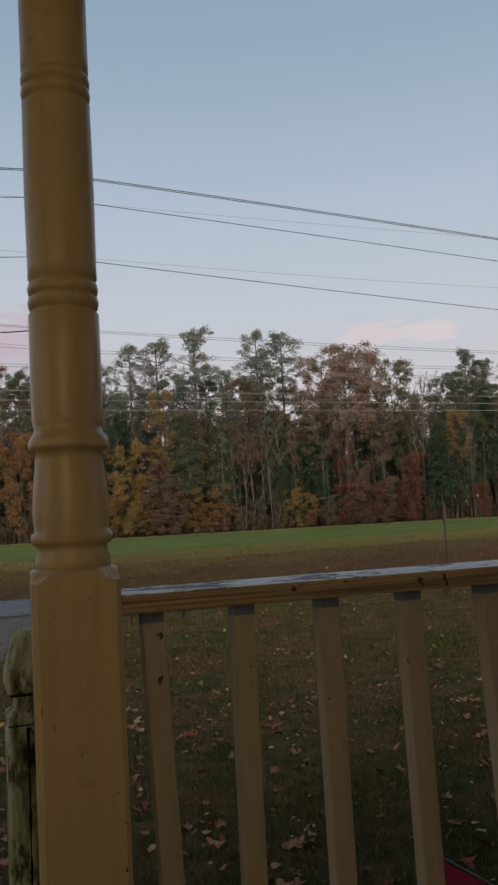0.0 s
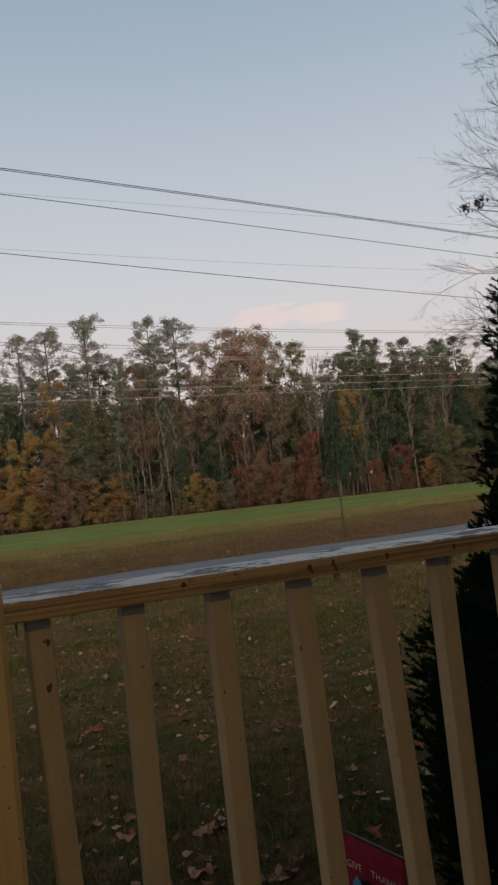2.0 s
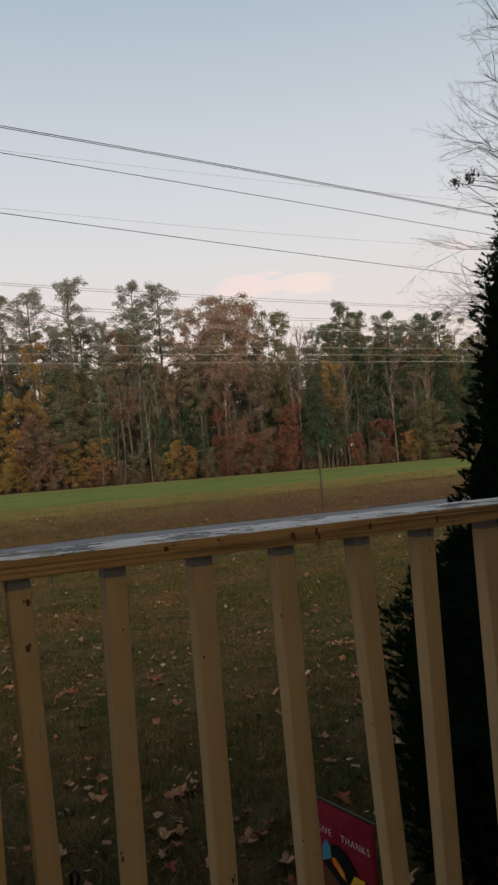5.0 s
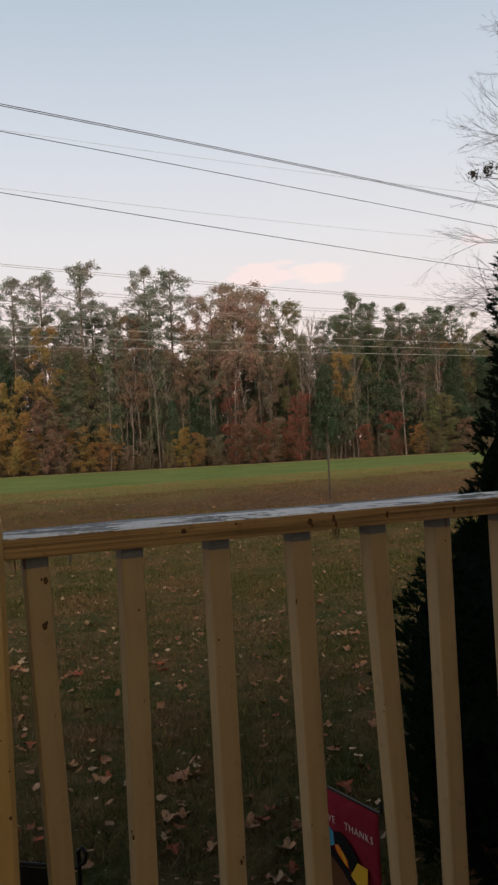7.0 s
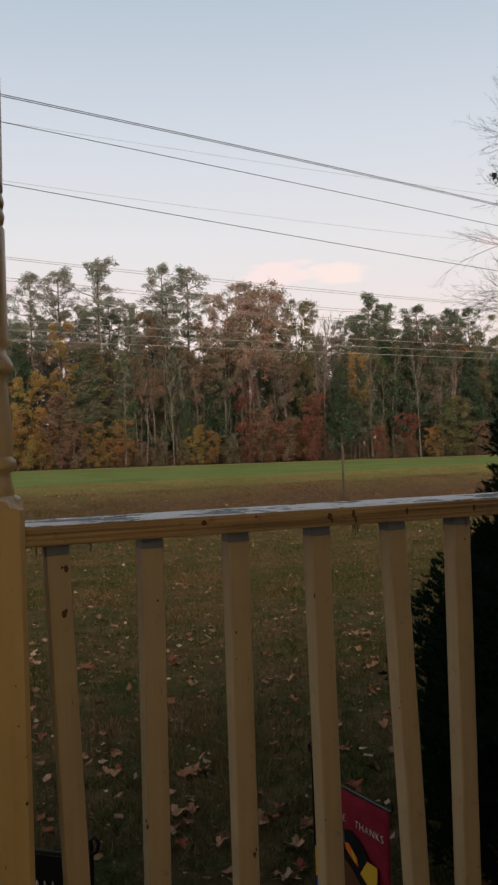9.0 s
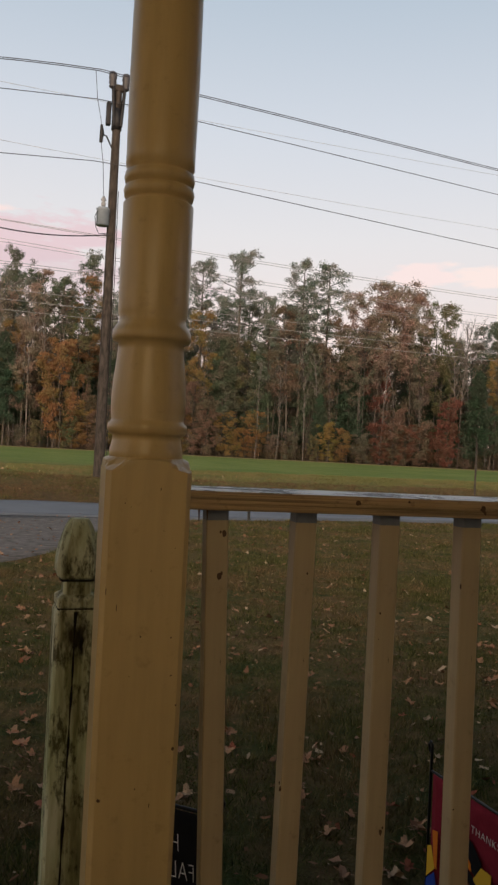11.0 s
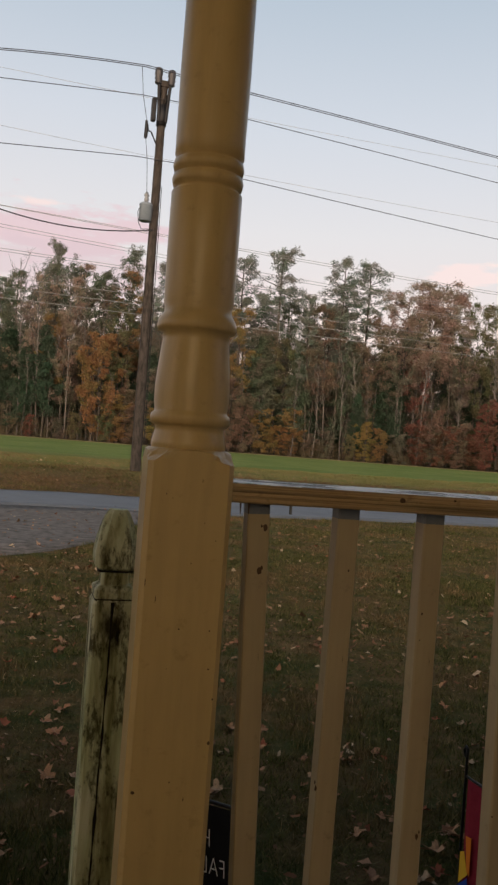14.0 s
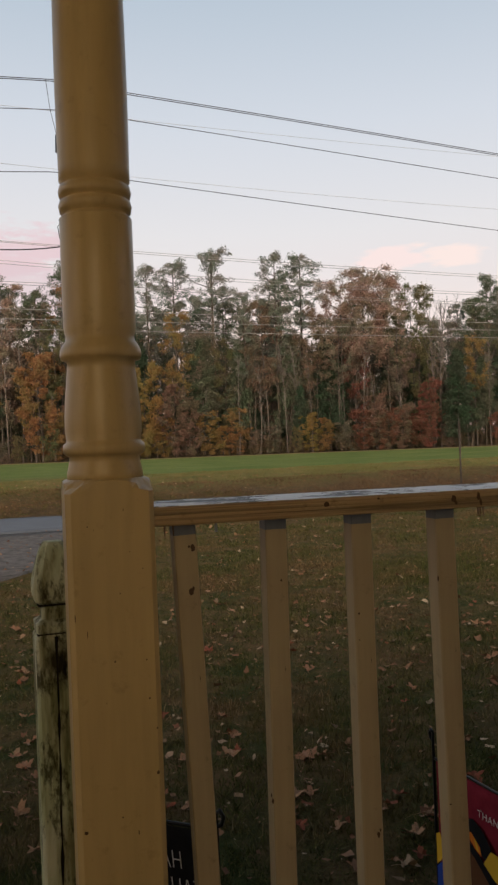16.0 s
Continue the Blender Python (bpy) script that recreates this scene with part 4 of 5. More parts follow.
SLIM = [tree_kind("bare_sapling", "slender leafless sapling with a pale stem", broad_meshes(100 + k, 10.0, .45, .9, 0, 0, 0, 7, 1, 2, 1.8, .7, .05), BARK_PALE) for k in range(4)]
BASE = {**{k: 20.0 for k in PINES}, **{k: 12.0 for k in FULLPINE}, **{k: 16.0 for k in BROAD + BARE}, **{k: 18.0 for k in DOME}, **{k: 6.0 for k in SMALL}, **{k: 10.0 for k in SLIM}}

GREEN, DKGREEN, OLIVE, GREYGREEN = (.122, .130, .092, 1), (.068, .090, .062, 1), (.180, .162, .092, 1), (.200, .194, .170, 1)
YELLOW, ORANGE, RUST, RED, BROWN, TAN = (.30, .20, .085, 1), (.300, .180, .088, 1), (.225, .150, .115, 1), (.222, .106, .080, 1), (.205, .162, .132, 1), (.33, .24, .195, 1)
SAY = {TAN: "with pale tan leaves", ORANGE: "in orange autumn leaf", YELLOW: "in yellow autumn leaf", RED: "in deep red leaf", RUST: "in rusty brown leaf", OLIVE: "in olive green leaf", BROWN: "in thin brown leaf"}
WV = 88.0
rnd = random.Random(11)


def plant(kind, u, v, height, color, label="", widen=1.0):
    t = copy_thing(kind, yard_pose(u, v, ground_z(u, v) - .1, rnd.uniform(0, 360)))
    s = height / BASE[kind]
    t.scale = (s * widen, s * widen, s)
    for c in t.children:
        c.color = color
    if label:
        t["label"] = label
    return t


def stand(kinds, q, top, color, back, label="", widen=1.0):
    """A tree by its bearing (across over ahead) and the height that its top reaches at the wood's edge."""
    v = WV + back
    u = (q - .006) * v
    return plant(kinds[rnd.randrange(len(kinds))], u, v, 1.6 + (top - 1.6) * v / WV - ground_z(u, v) + .1, color, label, widen)


# the trees that stand out
for q, top, k, w in ((-.13, 20.4, 2, .95), (-.096, 20.8, 1, 1.05), (-.052, 21.6, 0, 1.12), (.020, 21.2, 2, .90), (.048, 20.8, 1, 1.15), (.034, 18.6, 3, 1.2), (-.325, 21.2, 0, .65), (-.231, 21.0, 1, .95), 
                     (-.265, 18.4, 2, 1.0), (-.19, 19.6, 1, 1.0), (-.16, 18.6, 3, 1.0), (.268, 18.0, 1, .95), (.296, 16.8, 3, 1.25), (.326, 16.6, 2, 1.25), (.371, 16.2, 1, 1.15), (.394, 16.3, 2, 1.0),
                     (.245, 15.8, 3, 1.2), (.46, 15.6, 1, 1.1), (-.37, 18.0, 2, 1.0), (-.43, 18.0, 0, 1.0), (.51, 15.5, 2, 1.0), (-.012, 17.2, 3, .9)):
    stand([PINES[k]], q, top, GREYGREEN if -.2 < q < .1 else GREEN, rnd.uniform(1.5, 4.5), "", w)
for q, top, c, back, w in ((.098, 17.6, TAN, 2, .95), (.128, 19.0, TAN, 3, 1.1), (.152, 17.9, TAN, 2, .9), (.179, 16.8, OLIVE, 3, .85)):
    stand(DOME, q, top, c, back, "tall deciduous tree with wide rounded crown " + SAY[c], w)
for q, top, c, back in ((-.103, 15.2, ORANGE, 1), (.007, 15.8, RUST, 1), (-.008, 14.2, BROWN, 2), (.066, 15.2, RUST, 2), (.092, 14.0, BROWN, 1), (.112, 12.5, RED, 2), (.165, 13.6, BROWN, 1), (.185, 12.0, OLIVE, 2),
                        (.251, 11.8, ORANGE, .5), (.285, 12.2, OLIVE, 2), (.345, 13.4, BROWN, 2), (.416, 15.0, OLIVE, 2), (.385, 14.0, ORANGE, 4), (-.275, 9.0, YELLOW, 0), (-.309, 15.0, TAN, 1),
                        (-.318, 13.2, ORANGE, 2), (-.297, 18.8, TAN, 3), (-.335, 17.6, TAN, 3), (-.27, 17.0, BROWN, 2.5), (-.240, 14.4, OLIVE, 1.5), (-.236, 18.4, ORANGE, 4), (-.228, 8.0, RUST, 0), (-.343, 16.0, BROWN, 2), (-.19, 13.0, BROWN, 1), (-.17, 10.5, ORANGE, 0), (-.075, 13.5, BROWN, 2), (-.04, 12.4, OLIVE, 2), (.44, 13, BROWN, 2)):
    stand(BROAD, q, top, c, back, "deciduous tree " + SAY[c], .95)
for q, top, c, back, w in ((.231, 10.3, DKGREEN, -.8, 1.15), (.046, 7.4, DKGREEN, .3, .9), (.080, 12.2, DKGREEN, 2.5, 1.0), (.032, 12.5, GREEN, 2.5, .9), (.292, 12.6, DKGREEN, 1.5, 1.1), (.315, 13.4, DKGREEN, 3, 1.1), (.352, 12.0, GREEN, 2, 1.0), (-.070, 12.6, GREEN, 2, 1.0),
                           (-.085, 9.5, DKGREEN, 1.5, 1.0), (-.024, 12.0, GREEN, 2, 1.0), (-.330, 12.2, DKGREEN, .6, 1.0), (-.355, 10.5, DKGREEN, 1.5, 1.0), (.43, 10.5, DKGREEN, 1, 1.0), (-.15, 13.2, DKGREEN, 2, 1.0), (-.20, 11.0, DKGREEN, 2, 1.0), (.262, 9.6, GREEN, 1, 1.0), (.395, 11.4, DKGREEN, 1.5, 1.0)):
    stand(FULLPINE, q, top, c, back, "", w)
for q, top, c in ((-.263, 11.8, ORANGE), (-.138, 10.2, YELLOW), (-.146, 7.0, YELLOW), (-.065, 5.2, ORANGE), (-.030, 5.4, ORANGE), (-.048, 3.6, YELLOW), (-.102, 7.8, RUST), (-.086, 6.2, RUST), (-.118, 4.6, YELLOW), (.055, 4.5, YELLOW), (.074, 4.0, ORANGE), (.040, 3.2, OLIVE), (.122, 4.7, RED), (.146, 4.8, RED), (.134, 6.2, RUST),
                  (.197, 7.5, RED), (.186, 4.2, RED), (.165, 5.0, RUST), (.277, 4.0, RED), (.315, 5.3, RED), (.343, 3.7, ORANGE), (.374, 6.6, OLIVE), (.362, 4.6, OLIVE), (.405, 4.2, RUST), (-.346, 2.9, RED), (-.252, 4.5, OLIVE), (-.238, 5.6, ORANGE),
                  (-.215, 6.0, RUST), (-.19, 4.4, YELLOW), (-.165, 5.0, ORANGE), (.012, 3.4, BROWN), (-.008, 3.0, BROWN), (.095, 3.6, BROWN), (.215, 3.0, BROWN), (-.29, 3.4, OLIVE), (-.31, 2.8, BROWN), (.30, 3.0, BROWN)):
    stand(SMALL, q, top, c, rnd.uniform(-1.2, .3), "small understorey tree " + SAY[c], rnd.uniform(.95, 1.35) * (.75 if top > 7 else 1))
for q, top, back in ((.208, 16.4, 0), (.200, 15.0, .5), (.216, 15.4, 1), (.267, 13.6, -.3), (.328, 12.6, -.5), (.372, 12.7, -.5), (-.003, 10.5, -.4), (.030, 12.0, -.2), (.047, 12.0, .2), (-.36, 20.0, 1), (-.350, 18.6, 2), (-.285, 17.2, 1), (-.335, 18.8, 1), (-.30, 18.2, .5), (.118, 12, 0), (-.27, 16.4, .5)):
    stand(BARE, q, top, BROWN, back, "", .85)
for k in range(34):
    q = -.40 + .86 * (k + rnd.random()) / 34
    stand(SLIM, q, rnd.uniform(5, 12.5), BROWN, rnd.uniform(-1.0, 2.0), "", rnd.uniform(.7, 1.1))
# the wood behind
for k in range(150):
    v = WV + 4 + 18 * rnd.random()
    u = (-.50 + 1.06 * (k + rnd.random()) / 150) * v
    top = ((15.8 if u > -14 else 16.6) + 1.4 * math.cos(u * .21 + .6) - (1.4 if u > 14 else 0)) * v / WV
    pick = rnd.random()
    if pick < .40:
        plant(PINES[rnd.randrange(4)], u, v, top * rnd.uniform(.86, 1.05), GREYGREEN if rnd.random() < .5 else GREEN, "", 1.0)
    elif pick < .72:
        c = rnd.choice((RUST, BROWN, OLIVE, TAN, BROWN))
        plant(BROAD[rnd.randrange(4)], u, v, top * rnd.uniform(.65, .95), c, "deciduous tree " + SAY[c], 1.1)
    elif pick < .92:
        plant(FULLPINE[rnd.randrange(2)], u, v, rnd.uniform(8, 13), DKGREEN, "", 1.15)
    else:
        plant(BARE[rnd.randrange(3)], u, v, top * rnd.uniform(.8, 1), BROWN)
for kind in BASE:
    for o in (*kind.children, kind):
        bpy.data.objects.remove(o)

# brushy undergrowth at the wood's foot and thickets behind it
nr = np.random.default_rng(8)


def thicket(name, label, n, v0, v1, top, per, size, colour):
    us_ = nr.uniform(-50, 58, n)
    vs_ = nr.uniform(v0, v1, n)
    cs = [(u, v, ground_z(u, v) + top * nr.random() ** 1.15) for u, v in zip(us_, vs_)]
    ob = new(name, quads_mesh(name, leaf_cloud(cs, nr.uniform(.4, 1.0, n), per, size, nr, .8, .7), LEAFY))
    ob.matrix_world = YARD
    ob.color = colour
    return tagged(ob, label, "undergrowth", kind="stuff")


thicket("undergrowth", "dull brown brush along the foot of the woods", 560, WV - 1.2, WV + 2, 1.8, 110, .062, (.17, .122, .08, 1))
thicket("undergrowth", "dark evergreen thicket inside the woods", 2200, WV + 2.5, WV + 18, 13.0, 100, .105, (.098, .108, .074, 1))
thicket("undergrowth", "dim brush deep inside the woods", 2700, WV + 20, WV + 46, 12.5, 44, .34, (.115, .105, .080, 1))
thicket("undergrowth", "rust-brown thicket inside the woods", 2900, WV + 1.0, WV + 17, 13.0, 100, .095, (.205, .148, .112, 1))

# ---- evergreen and bare tree beside the porch ----
SH_U, SH_V = 2.22, 3.1
nr = np.random.default_rng(21)
shrub = thing("evergreen_shrub", "large dense dark green conifer beside the porch", "shrub", yard_pose(SH_U, SH_V, 0))
sz = ground_z(SH_U, SH_V)
part("trunk", tube_bm([(0, 0, sz - .1), (0, 0, 2), (.05, 0, 4.4)], [.09, .06, .02], 8), BARK, shrub)


def shrub_radius(z):
    pts = [(0.05, 1.14), (.6, 1.20), (.9, 1.19), (1.1, 1.05), (1.3, .86), (1.5, .80), (1.75, .78), (2.2, .69), (3.0, .44), (3.8, .2), (4.6, .03)]
    for (a, ra), (b, rb) in zip(pts, pts[1:]):
        if z <= b:
            return ra + (rb - ra) * max(0, (z - a) / (b - a))
    return .02


def sprays(count, needles, inner, reach):
    """Upswept twig ends, each set all round with short needles."""
    z = .05 + 4.4 * nr.random(count) ** 1.5
    a = nr.uniform(0, 2 * np.pi, count)
    lump = 1 + .045 * np.sin(a * 7 + z * 9) + .03 * np.sin(a * 13 - z * 17)
    r = np.array([shrub_radius(h) for h in z]) * (inner + (1 - inner) * nr.random(count) ** .6) * lump
    root = np.stack([r * np.cos(a), r * np.sin(a), sz + z], 1)
    way = np.stack([np.cos(a), np.sin(a), np.full(count, .75)], 1) + nr.normal(size=(count, 3)) * .38
    way /= np.linalg.norm(way, axis=1)[:, None]
    long = reach * nr.uniform(.5, 1.4, count)
    idx = np.repeat(np.arange(count), needles)
    n = len(idx)
    s = nr.random(n)
    p = root[idx] + way[idx] * (long[idx] * s)[:, None]
    out = nr.normal(size=(n, 3)); out /= np.linalg.norm(out, axis=1)[:, None]
    d = way[idx] * .75 + out * .8
    d *= (nr.uniform(.012, .030, n) * (1.15 - .55 * s))[:, None]
    b = np.cross(d, nr.normal(size=(n, 3))); b /= np.linalg.norm(b, axis=1)[:, None]
    b *= nr.uniform(.003, .006, n)[:, None]
    return np.stack([p - b, p + b, p + d], axis=1)


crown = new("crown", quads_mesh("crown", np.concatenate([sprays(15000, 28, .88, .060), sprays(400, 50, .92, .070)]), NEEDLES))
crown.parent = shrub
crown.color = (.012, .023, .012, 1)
# lumpy solid behind the needles, painted dark for the shaded inside of the shrub
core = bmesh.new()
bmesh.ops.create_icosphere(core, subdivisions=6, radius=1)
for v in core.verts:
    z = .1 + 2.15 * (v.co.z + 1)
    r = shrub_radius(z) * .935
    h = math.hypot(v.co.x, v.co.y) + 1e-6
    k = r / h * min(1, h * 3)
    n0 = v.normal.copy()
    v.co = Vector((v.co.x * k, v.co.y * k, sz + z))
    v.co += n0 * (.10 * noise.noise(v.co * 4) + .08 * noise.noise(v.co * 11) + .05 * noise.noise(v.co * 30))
part("inner_foliage", core, SHRUB_SHADE, shrub)

BT_U, BT_V = 7.35, 12.0
bare = thing("bare_tree", "leafless tree with fine drooping twigs and a few dead leaf clusters", "tree", yard_pose(BT_U, BT_V, 0))
bz = ground_z(BT_U, BT_V)
wood = bmesh.new()
twig_rnd = np.random.default_rng(5)
tube_bm([(0, 0, bz - .1), (.05, 0, bz + 3), (-.05, .1, bz + 6), (.1, 0, bz + 9), (.12, 0, bz + 11.0)], [.18, .15, .10, .05, .012], 9, wood)


def grow(start, way, length, r, depth, lift=.05):
    """One branch: a wandering tube that carries finer ones."""
    pts, p, d = [start], Vector(start), Vector(way).normalized()
    n = 6
    for i in range(n):
        d = (d + Vector(twig_rnd.normal(size=3) * .055) + Vector((0, 0, lift))).normalized()
        p = p + d * length / n
        pts.append(p.copy())
    tube_bm(pts, [r * (1 - .78 * i / n) for i in range(n + 1)], 5 if depth < 1 else 3, wood)
    if depth < 3:
        for i in range((12, 7, 3)[depth]):
            q = twig_rnd.uniform(.25, 1) * n
            j = min(int(q), n - 1)
            st = pts[j].lerp(pts[j + 1], q - j)
            dv = (d + Vector(twig_rnd.normal(size=3) * .42)).normalized()
            grow(st, dv, length * twig_rnd.uniform(.25, .45), max(.0016, r * .40), depth + 1, lift)


# long limbs towards the porch, low ones first: height on the trunk, rise, length
for z, rise, long in ((3.0, .30, 3.0), (3.2, .36, 3.1), (3.4, .26, 2.9), (4.1, -.06, 2.9), (4.2, -.16, 2.8), (3.3, .44, 2.7), (4.3, .36, 3.0), (4.5, .42, 3.2), (4.7, .44, 2.8), (4.9, .52, 3.0), (5.2, .60, 2.9), (5.5, .55, 2.7), (5.8, .70, 2.8), (6.2, .75, 2.6), (6.6, .80, 2.5), (7.1, .85, 2.4), (7.6, .95, 2.2)):
    grow(Vector((0, 0, bz + z)), (-1, twig_rnd.normal() * .12, rise), long * .71, .0125, 0, -.004)
for k in range(8):
    grow(Vector((0, 0, bz + 3 + .8 * k)), (1, twig_rnd.normal() * .6, .3 + .08 * k), 2.2 - .12 * k, .018, 1)
part("trunk", wood, plain("dark_bark", (.036, .032, .033), (.024, .021, .022), 8, .9, .4), bare)
for cu, cz in ((.4210, .3250), (.4440, .3360), (.4380, .3290)):
    pt = Vector((cu * BT_V + .05 - BT_U, -.1, 1.597 + cz * BT_V))
    part("twig", tube_bm([pt + Vector((1.2, .1, -.25)), pt + Vector((.5, .05, -.05)), pt], [.012, .008, .004], 4), BARK, bare)
    cl = new("dead_leaf_cluster", quads_mesh("dead_leaf_cluster", leaf_cloud([pt[:]], [.10], 44, .035, nr, .8, .6), LEAFY))
    cl.parent = bare
    cl.color = (.03, .028, .02, 1)
    tagged(cl, "cluster of dead brown leaves", kind="stuff")

# ---- lawn: grass and fallen leaves ----


def heights(u, v):
    return np.array([ground_z(a, b) for a, b in zip(u, v)])


nr = np.random.default_rng(3)


def blades(label, u, v, low, high, width, material):
    """Single grass blades on the ground, none on the paving."""
    off, s = v * math.cos(SLANT) - u * math.sin(SLANT), u * math.cos(SLANT) + v * math.sin(SLANT)
    ease = np.clip((s - .6) / 4.6, 0, 1)
    edge = np.where(s < 5.3, 10.5 + 6.8 * ease * ease * (3 - 2 * ease), 17.5)
    keep = (off < edge + nr.normal(size=len(u)) * .12) | (off > 21.3 - 1.5 * np.clip((s - 9) / 9, 0, 1))
    u, v = u[keep], v[keep]
    n = len(u)
    z = heights(u, v)
    lean = nr.normal(size=(n, 2)) * high * .5
    h = nr.uniform(low, high, n) * (1 + .5 * np.sin(u * 2.1 + 1) * np.sin(v * 1.7))
    a = nr.uniform(0, 2 * np.pi, n)
    w = nr.uniform(.45, 1.0, n) * width * (1 + v * .14)
    base = np.stack([u, v, z - .004], 1)
    side = np.stack([np.cos(a) * w, np.sin(a) * w, np.zeros(n)], 1)
    tip = base + np.stack([lean[:, 0], lean[:, 1], np.abs(h) + .004], 1)
    grass = new("grass", quads_mesh("grass", np.stack([base - side, base + side, tip], 1), material))
    grass.matrix_world = YARD
    tagged(grass, label, "grass", kind="stuff")


def clumped(n, v0, v1, power, u0, u1, bunch, size):
    """Places for blades, bunched in tufts."""
    m = n // bunch
    v = v0 + (v1 - v0) * nr.random(m) ** power
    u = nr.uniform(u0, u1, m) * (v + .8)
    spread = size * (1 + .1 * v)
    return np.repeat(u, bunch) + nr.normal(size=m * bunch) * np.repeat(spread, bunch), np.repeat(v, bunch) + nr.normal(size=m * bunch) * np.repeat(spread, bunch)


blades("short dull green and straw-coloured autumn lawn grass", *clumped(300000, 1.75, 11.5, 1.6, -.55, .72, 12, .022), .014, .050, .0022, GRASS)
blades("tufted autumn lawn grass towards the road", *clumped(190000, 9.5, 25, 1.1, -.45, .5, 10, .03), .02, .055, .0024, GRASS)


def roadside(n, near, far, bunch=10):
    """Places for blades in a strip along the far side of the road."""
    m = n // bunch
    w, d = near + (far - near) * nr.random(m), nr.uniform(-8, 34, m)
    u, v = d * math.cos(SLANT) - w * math.sin(SLANT), d * math.sin(SLANT) + w * math.cos(SLANT)
    return np.repeat(u, bunch) + nr.normal(size=m * bunch) * .10, np.repeat(v, bunch) + nr.normal(size=m * bunch) * .10


blades("dry brown leaf litter and weeds on the roadside bank", *roadside(90000, 21.0, 25.2), .02, .06, .0026, BANK_GRASS)
blades("straw-coloured and olive grass above the roadside bank", *roadside(80000, 24.6, 33.0), .02, .06, .0026, STRAW)


def leaf_outline(lobes):
    """Rim of a lobed leaf, unit size, from stalk round to stalk."""
    out = []
    for k in range(lobes * 2 + 1):
        a = -math.pi / 2 + 2 * math.pi * (k + .5) / (lobes * 2 + 1)
        r = (1.0 if k % 2 else .70) * (.75 + .35 * abs(math.sin(a / 2 + math.pi / 4)))
        out.append((r * math.cos(a), r * math.sin(a)))
    return out


RIM = [np.array(leaf_outline(k)) for k in (2, 3, 4)]


def leaf_patch(n, v_lo, v_hi, power, size_lo, size_hi, seed):
    """Fans of curled leaf faces, as one array of triangles."""
    r = np.random.default_rng(seed)
    tris = []
    vv = v_lo + (v_hi - v_lo) * r.random(n) ** power
    uu = r.uniform(-.52, .72, n) * (vv + .5)
    for u0, v0 in zip(uu, vv):
        rim = RIM[r.integers(3)]
        s = r.uniform(size_lo, size_hi)
        turn_a, squash = r.uniform(0, 2 * math.pi), r.uniform(.22, 1)
        x = rim[:, 0] * s * squash
        y = rim[:, 1] * s
        curl = r.uniform(-.3, 1.3)
        zz = curl * (x * x + y * y) / s * .55 + r.normal(size=len(x)) * s * .10
        tilt = r.normal(size=2) * .28
        zz = zz + x * tilt[0] + y * tilt[1]
        c, sn = math.cos(turn_a), math.sin(turn_a)
        px, py = u0 + x * c - y * sn, v0 + x * sn + y * c
        g = ground_z(u0, v0) + .018
        pz = g + zz - zz.min() * .6
        ring = np.stack([px, py, pz], 1)
        mid = np.array((u0, v0, g - zz.min() * .6))
        for k in range(len(ring)):
            tris.append((mid, ring[k], ring[(k + 1) % len(ring)]))
    return np.array(tris)


def welded_leaves(name, tris, label):
    """Leaf fans, joined so that every leaf is one island."""
    me = quads_mesh(name, tris, DRY_LEAF)
    bm = bmesh.new()
    bm.from_mesh(me)
    bmesh.ops.remove_doubles(bm, verts=bm.verts[:], dist=.00005)
    bm.to_mesh(me)
    bm.free()
    ob = new(name, me)
    ob.matrix_world = YARD
    return tagged(ob, label, "leaves", kind="stuff")


welded_leaves("fallen_leaves", leaf_patch(3600, 1.9, 11, 1.1, .006, .017, 8), "small crumbled leaf bits and clippings in the lawn")
welded_leaves("fallen_leaves", leaf_patch(900, 1.9, 9, 1.05, .014, .042, 1), "dry tan and russet fallen leaves scattered over the lawn")
welded_leaves("fallen_leaves", leaf_patch(2600, 6, 18, .9, .015, .045, 2), "dry fallen leaves thinly scattered over the far lawn")
welded_leaves("fallen_leaves", leaf_patch(2200, 22, 29, 1.0, .02, .05, 6), "brown fallen leaves along the roadside bank")

# the larger leaves, one by one
spots = random.Random(17)


def big_leaf_mesh(k):
    """A curled five-lobed leaf with toothed rim, folded along its midrib."""
    r = np.random.default_rng(k)
    n = 34
    rows = []
    bm = bmesh.new()
    teeth = 1 + .10 * r.normal(size=n)
    fold, roll = r.uniform(.1, .5), r.uniform(-.1, .55)
    for f in (.35, .7, 1.0):
        ring = []
        for i in range(n):
            a = -math.pi / 2 + 2 * math.pi * (i + .5) / n
            lobe = .50 + .50 * abs(math.cos(2.5 * (a - math.pi / 2))) ** .8
            rad = f * (lobe * teeth[i] if f == 1 else .45 + .5 * (lobe - .45) * f) * (.78 + .22 * math.sin(a))
            x, y = rad * math.cos(a), rad * math.sin(a)
            z = fold * abs(x) + roll * y * y + .16 * f * f * math.sin(3 * a + k) + .035 * r.normal() * f
            ring.append(bm.verts.new((x, y, z)))
        rows.append(ring)
    mid = bm.verts.new((0, 0, 0))
    for i in range(n):
        bm.faces.new((mid, rows[0][i], rows[0][(i + 1) % n])).smooth = True
        for a, b in zip(rows, rows[1:]):
            bm.faces.new((a[i], b[i], b[(i + 1) % n], a[(i + 1) % n])).smooth = True
    tube_bm([(0, -.3, .02), (.05, -.8, .06), (.1, -1.25, .03)], [.025, .02, .018], 4, bm)
    return mesh_of("fallen_leaf", bm, BIG_LEAF[k % 4])


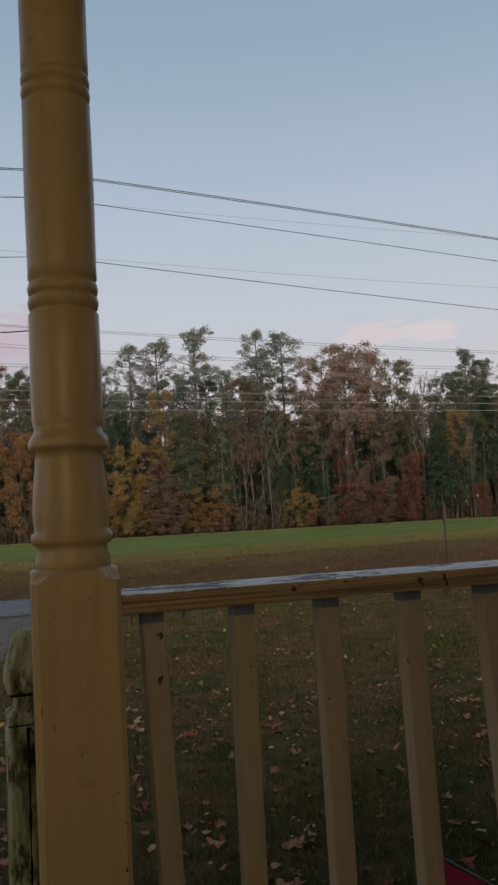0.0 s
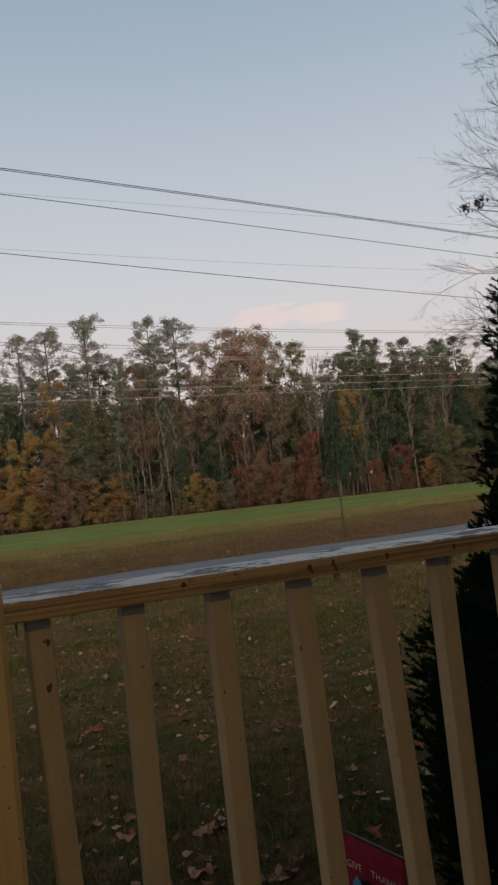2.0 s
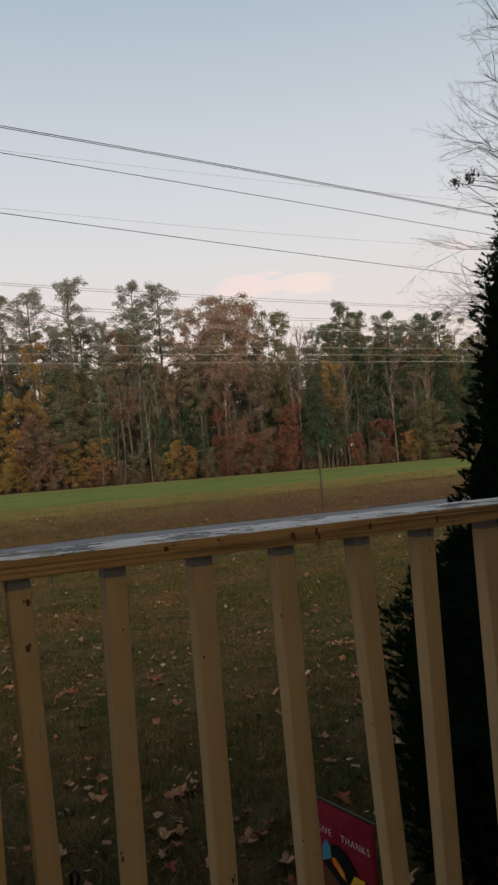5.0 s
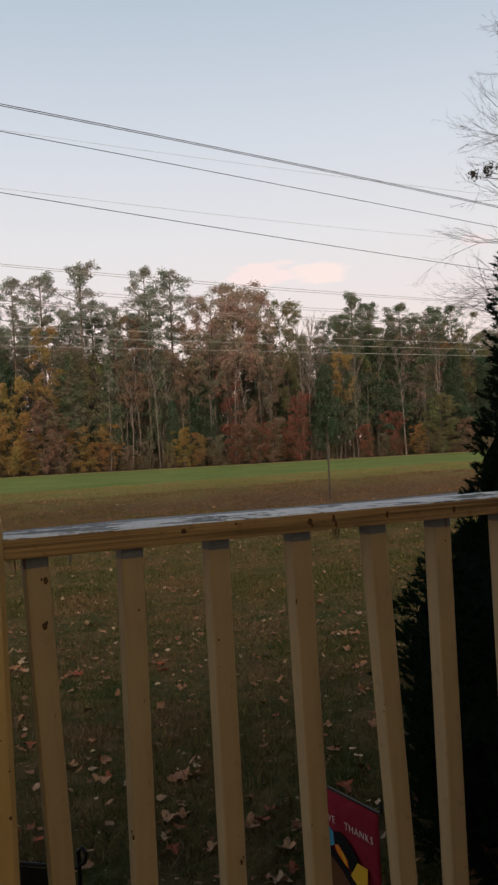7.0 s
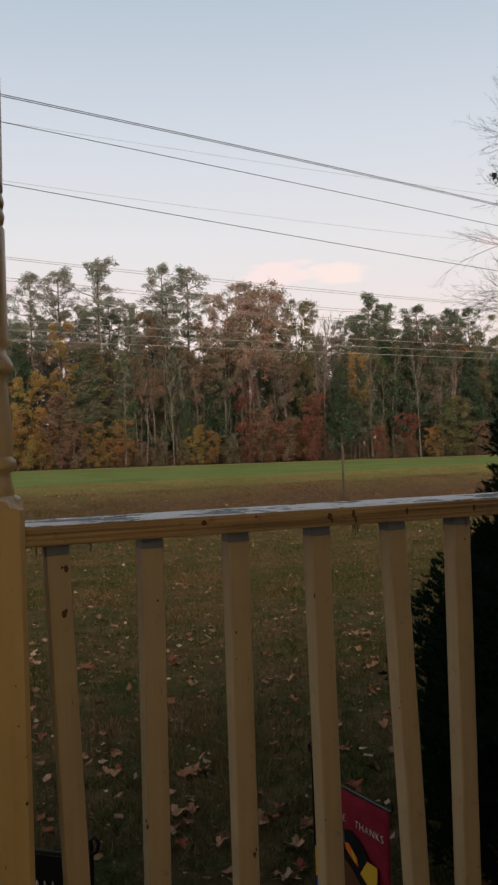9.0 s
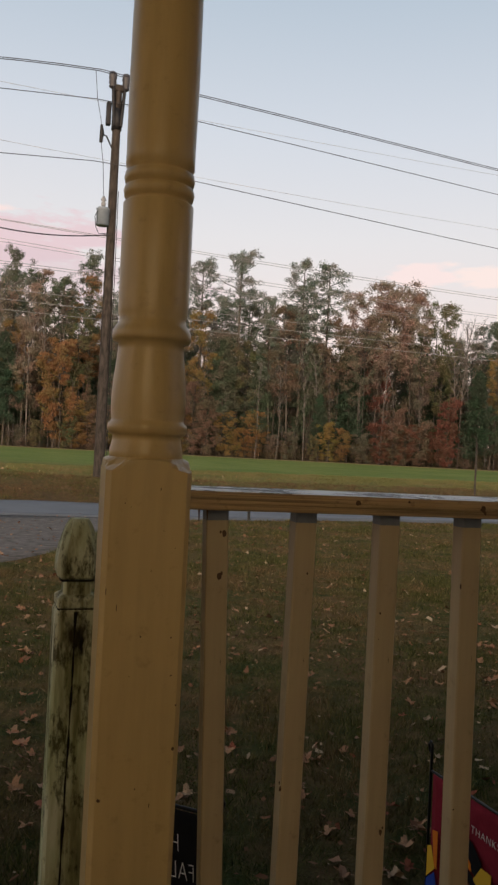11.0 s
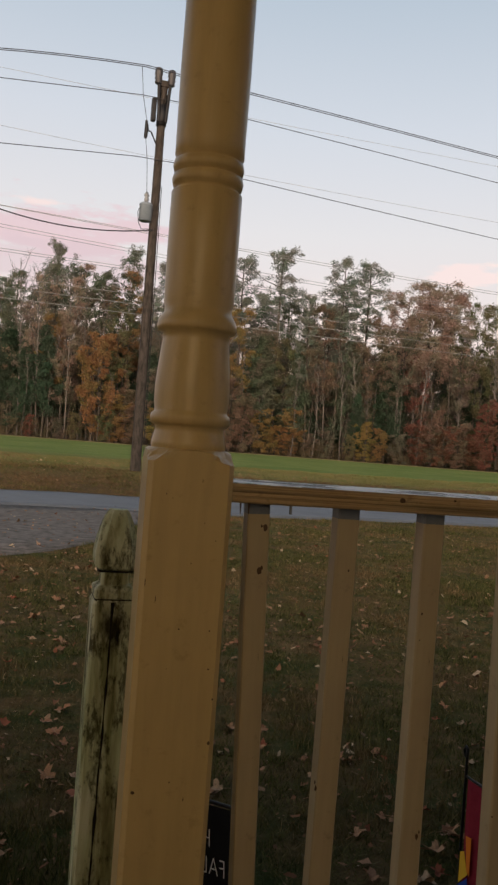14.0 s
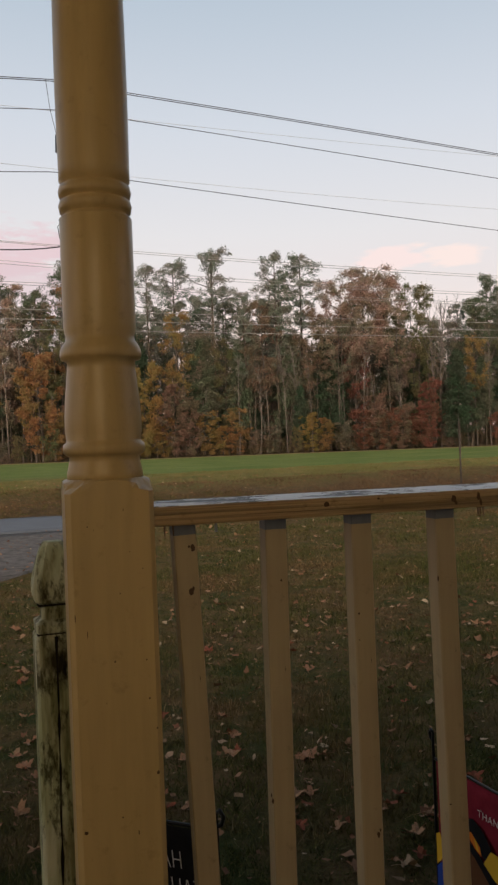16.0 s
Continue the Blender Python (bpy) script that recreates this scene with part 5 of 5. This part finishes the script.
BIG_LEAF = [plain("dry_leaf", a, b, 9, .8, .3) for a, b in (((.31, .18, .10), (.20, .108, .058)), ((.33, .225, .135), (.23, .145, .085)), ((.22, .072, .04), (.15, .047, .026)), ((.26, .14, .078), (.18, .088, .048)))]
NAMES = ("tan curled dry maple leaf lying on the lawn", "pale bleached dry leaf lying on the lawn", "red-brown dry leaf lying on the lawn", "light brown dry leaf lying on the lawn")
LEAVES = [big_leaf_mesh(k) for k in range(8)]


def big_leaf(u, v, size, k):
    ob = new("fallen_leaf", LEAVES[k % 8])
    ob.matrix_world = yard_pose(u, v, ground_z(u, v) + .022) @ pose(0, 0, 0, spots.uniform(-18, 18), spots.uniform(-18, 18), spots.uniform(0, 360)) @ Matrix.Scale(size, 4)
    tagged(ob, NAMES[k % 4], "leaf", "fallen leaves")


for k, (u, v, size) in enumerate(((-.23, 4.41, .066), (-.23, 4.69, .056), (.17, 4.34, .085), (.24, 4.36, .060), (.09, 3.88, .072), (.16, 3.90, .045), (.07, 3.69, .042), (.10, 3.59, .042), (.13, 6.50, .066), (-.30, 5.01, .054), (-.79, 5.62, .046),
                                  (.26, 3.55, .050), (.24, 5.96, .054), (1.01, 4.53, .052), (.57, 3.48, .077), (1.44, 5.55, .075), (1.58, 6.17, .075), (.49, 3.22, .060), (.93, 4.02, .060), (.50, 3.76, .045), (-2.31, 7.65, .090), (-1.80, 6.14, .085),
                                  (-2.27, 6.95, .085), (-1.37, 4.47, .051), (-1.27, 4.33, .062), (-1.14, 3.78, .056), (-.97, 3.43, .048), (-1.34, 4.70, .059), (-.36, 3.85, .055), (-.19, 4.45, .041), (-.47, 3.80, .034), (.88, 5.44, .049))):
    big_leaf(u, v, size * .9, (0, 3, 7, 4, 0, 3, 1, 6, 2, 3, 0)[k % 11])
# drifts of leaves, caught together in the grass
for k in range(20):
    v0 = 2.6 + 5.5 * spots.random()
    u0 = spots.uniform(-.42, .50) * (v0 + .6)
    for j in range(spots.randrange(2, 6)):
        big_leaf(u0 + spots.gauss(0, .10), v0 + spots.gauss(0, .10), spots.uniform(.030, .062), spots.choice((0, 2, 3, 3, 4, 6, 7, 7)))
for k in range(46):
    v = 2.3 + 4.5 * spots.random()
    big_leaf(spots.uniform(-.42, .55) * (v + .6), v, spots.uniform(.028, .052), spots.randrange(8))
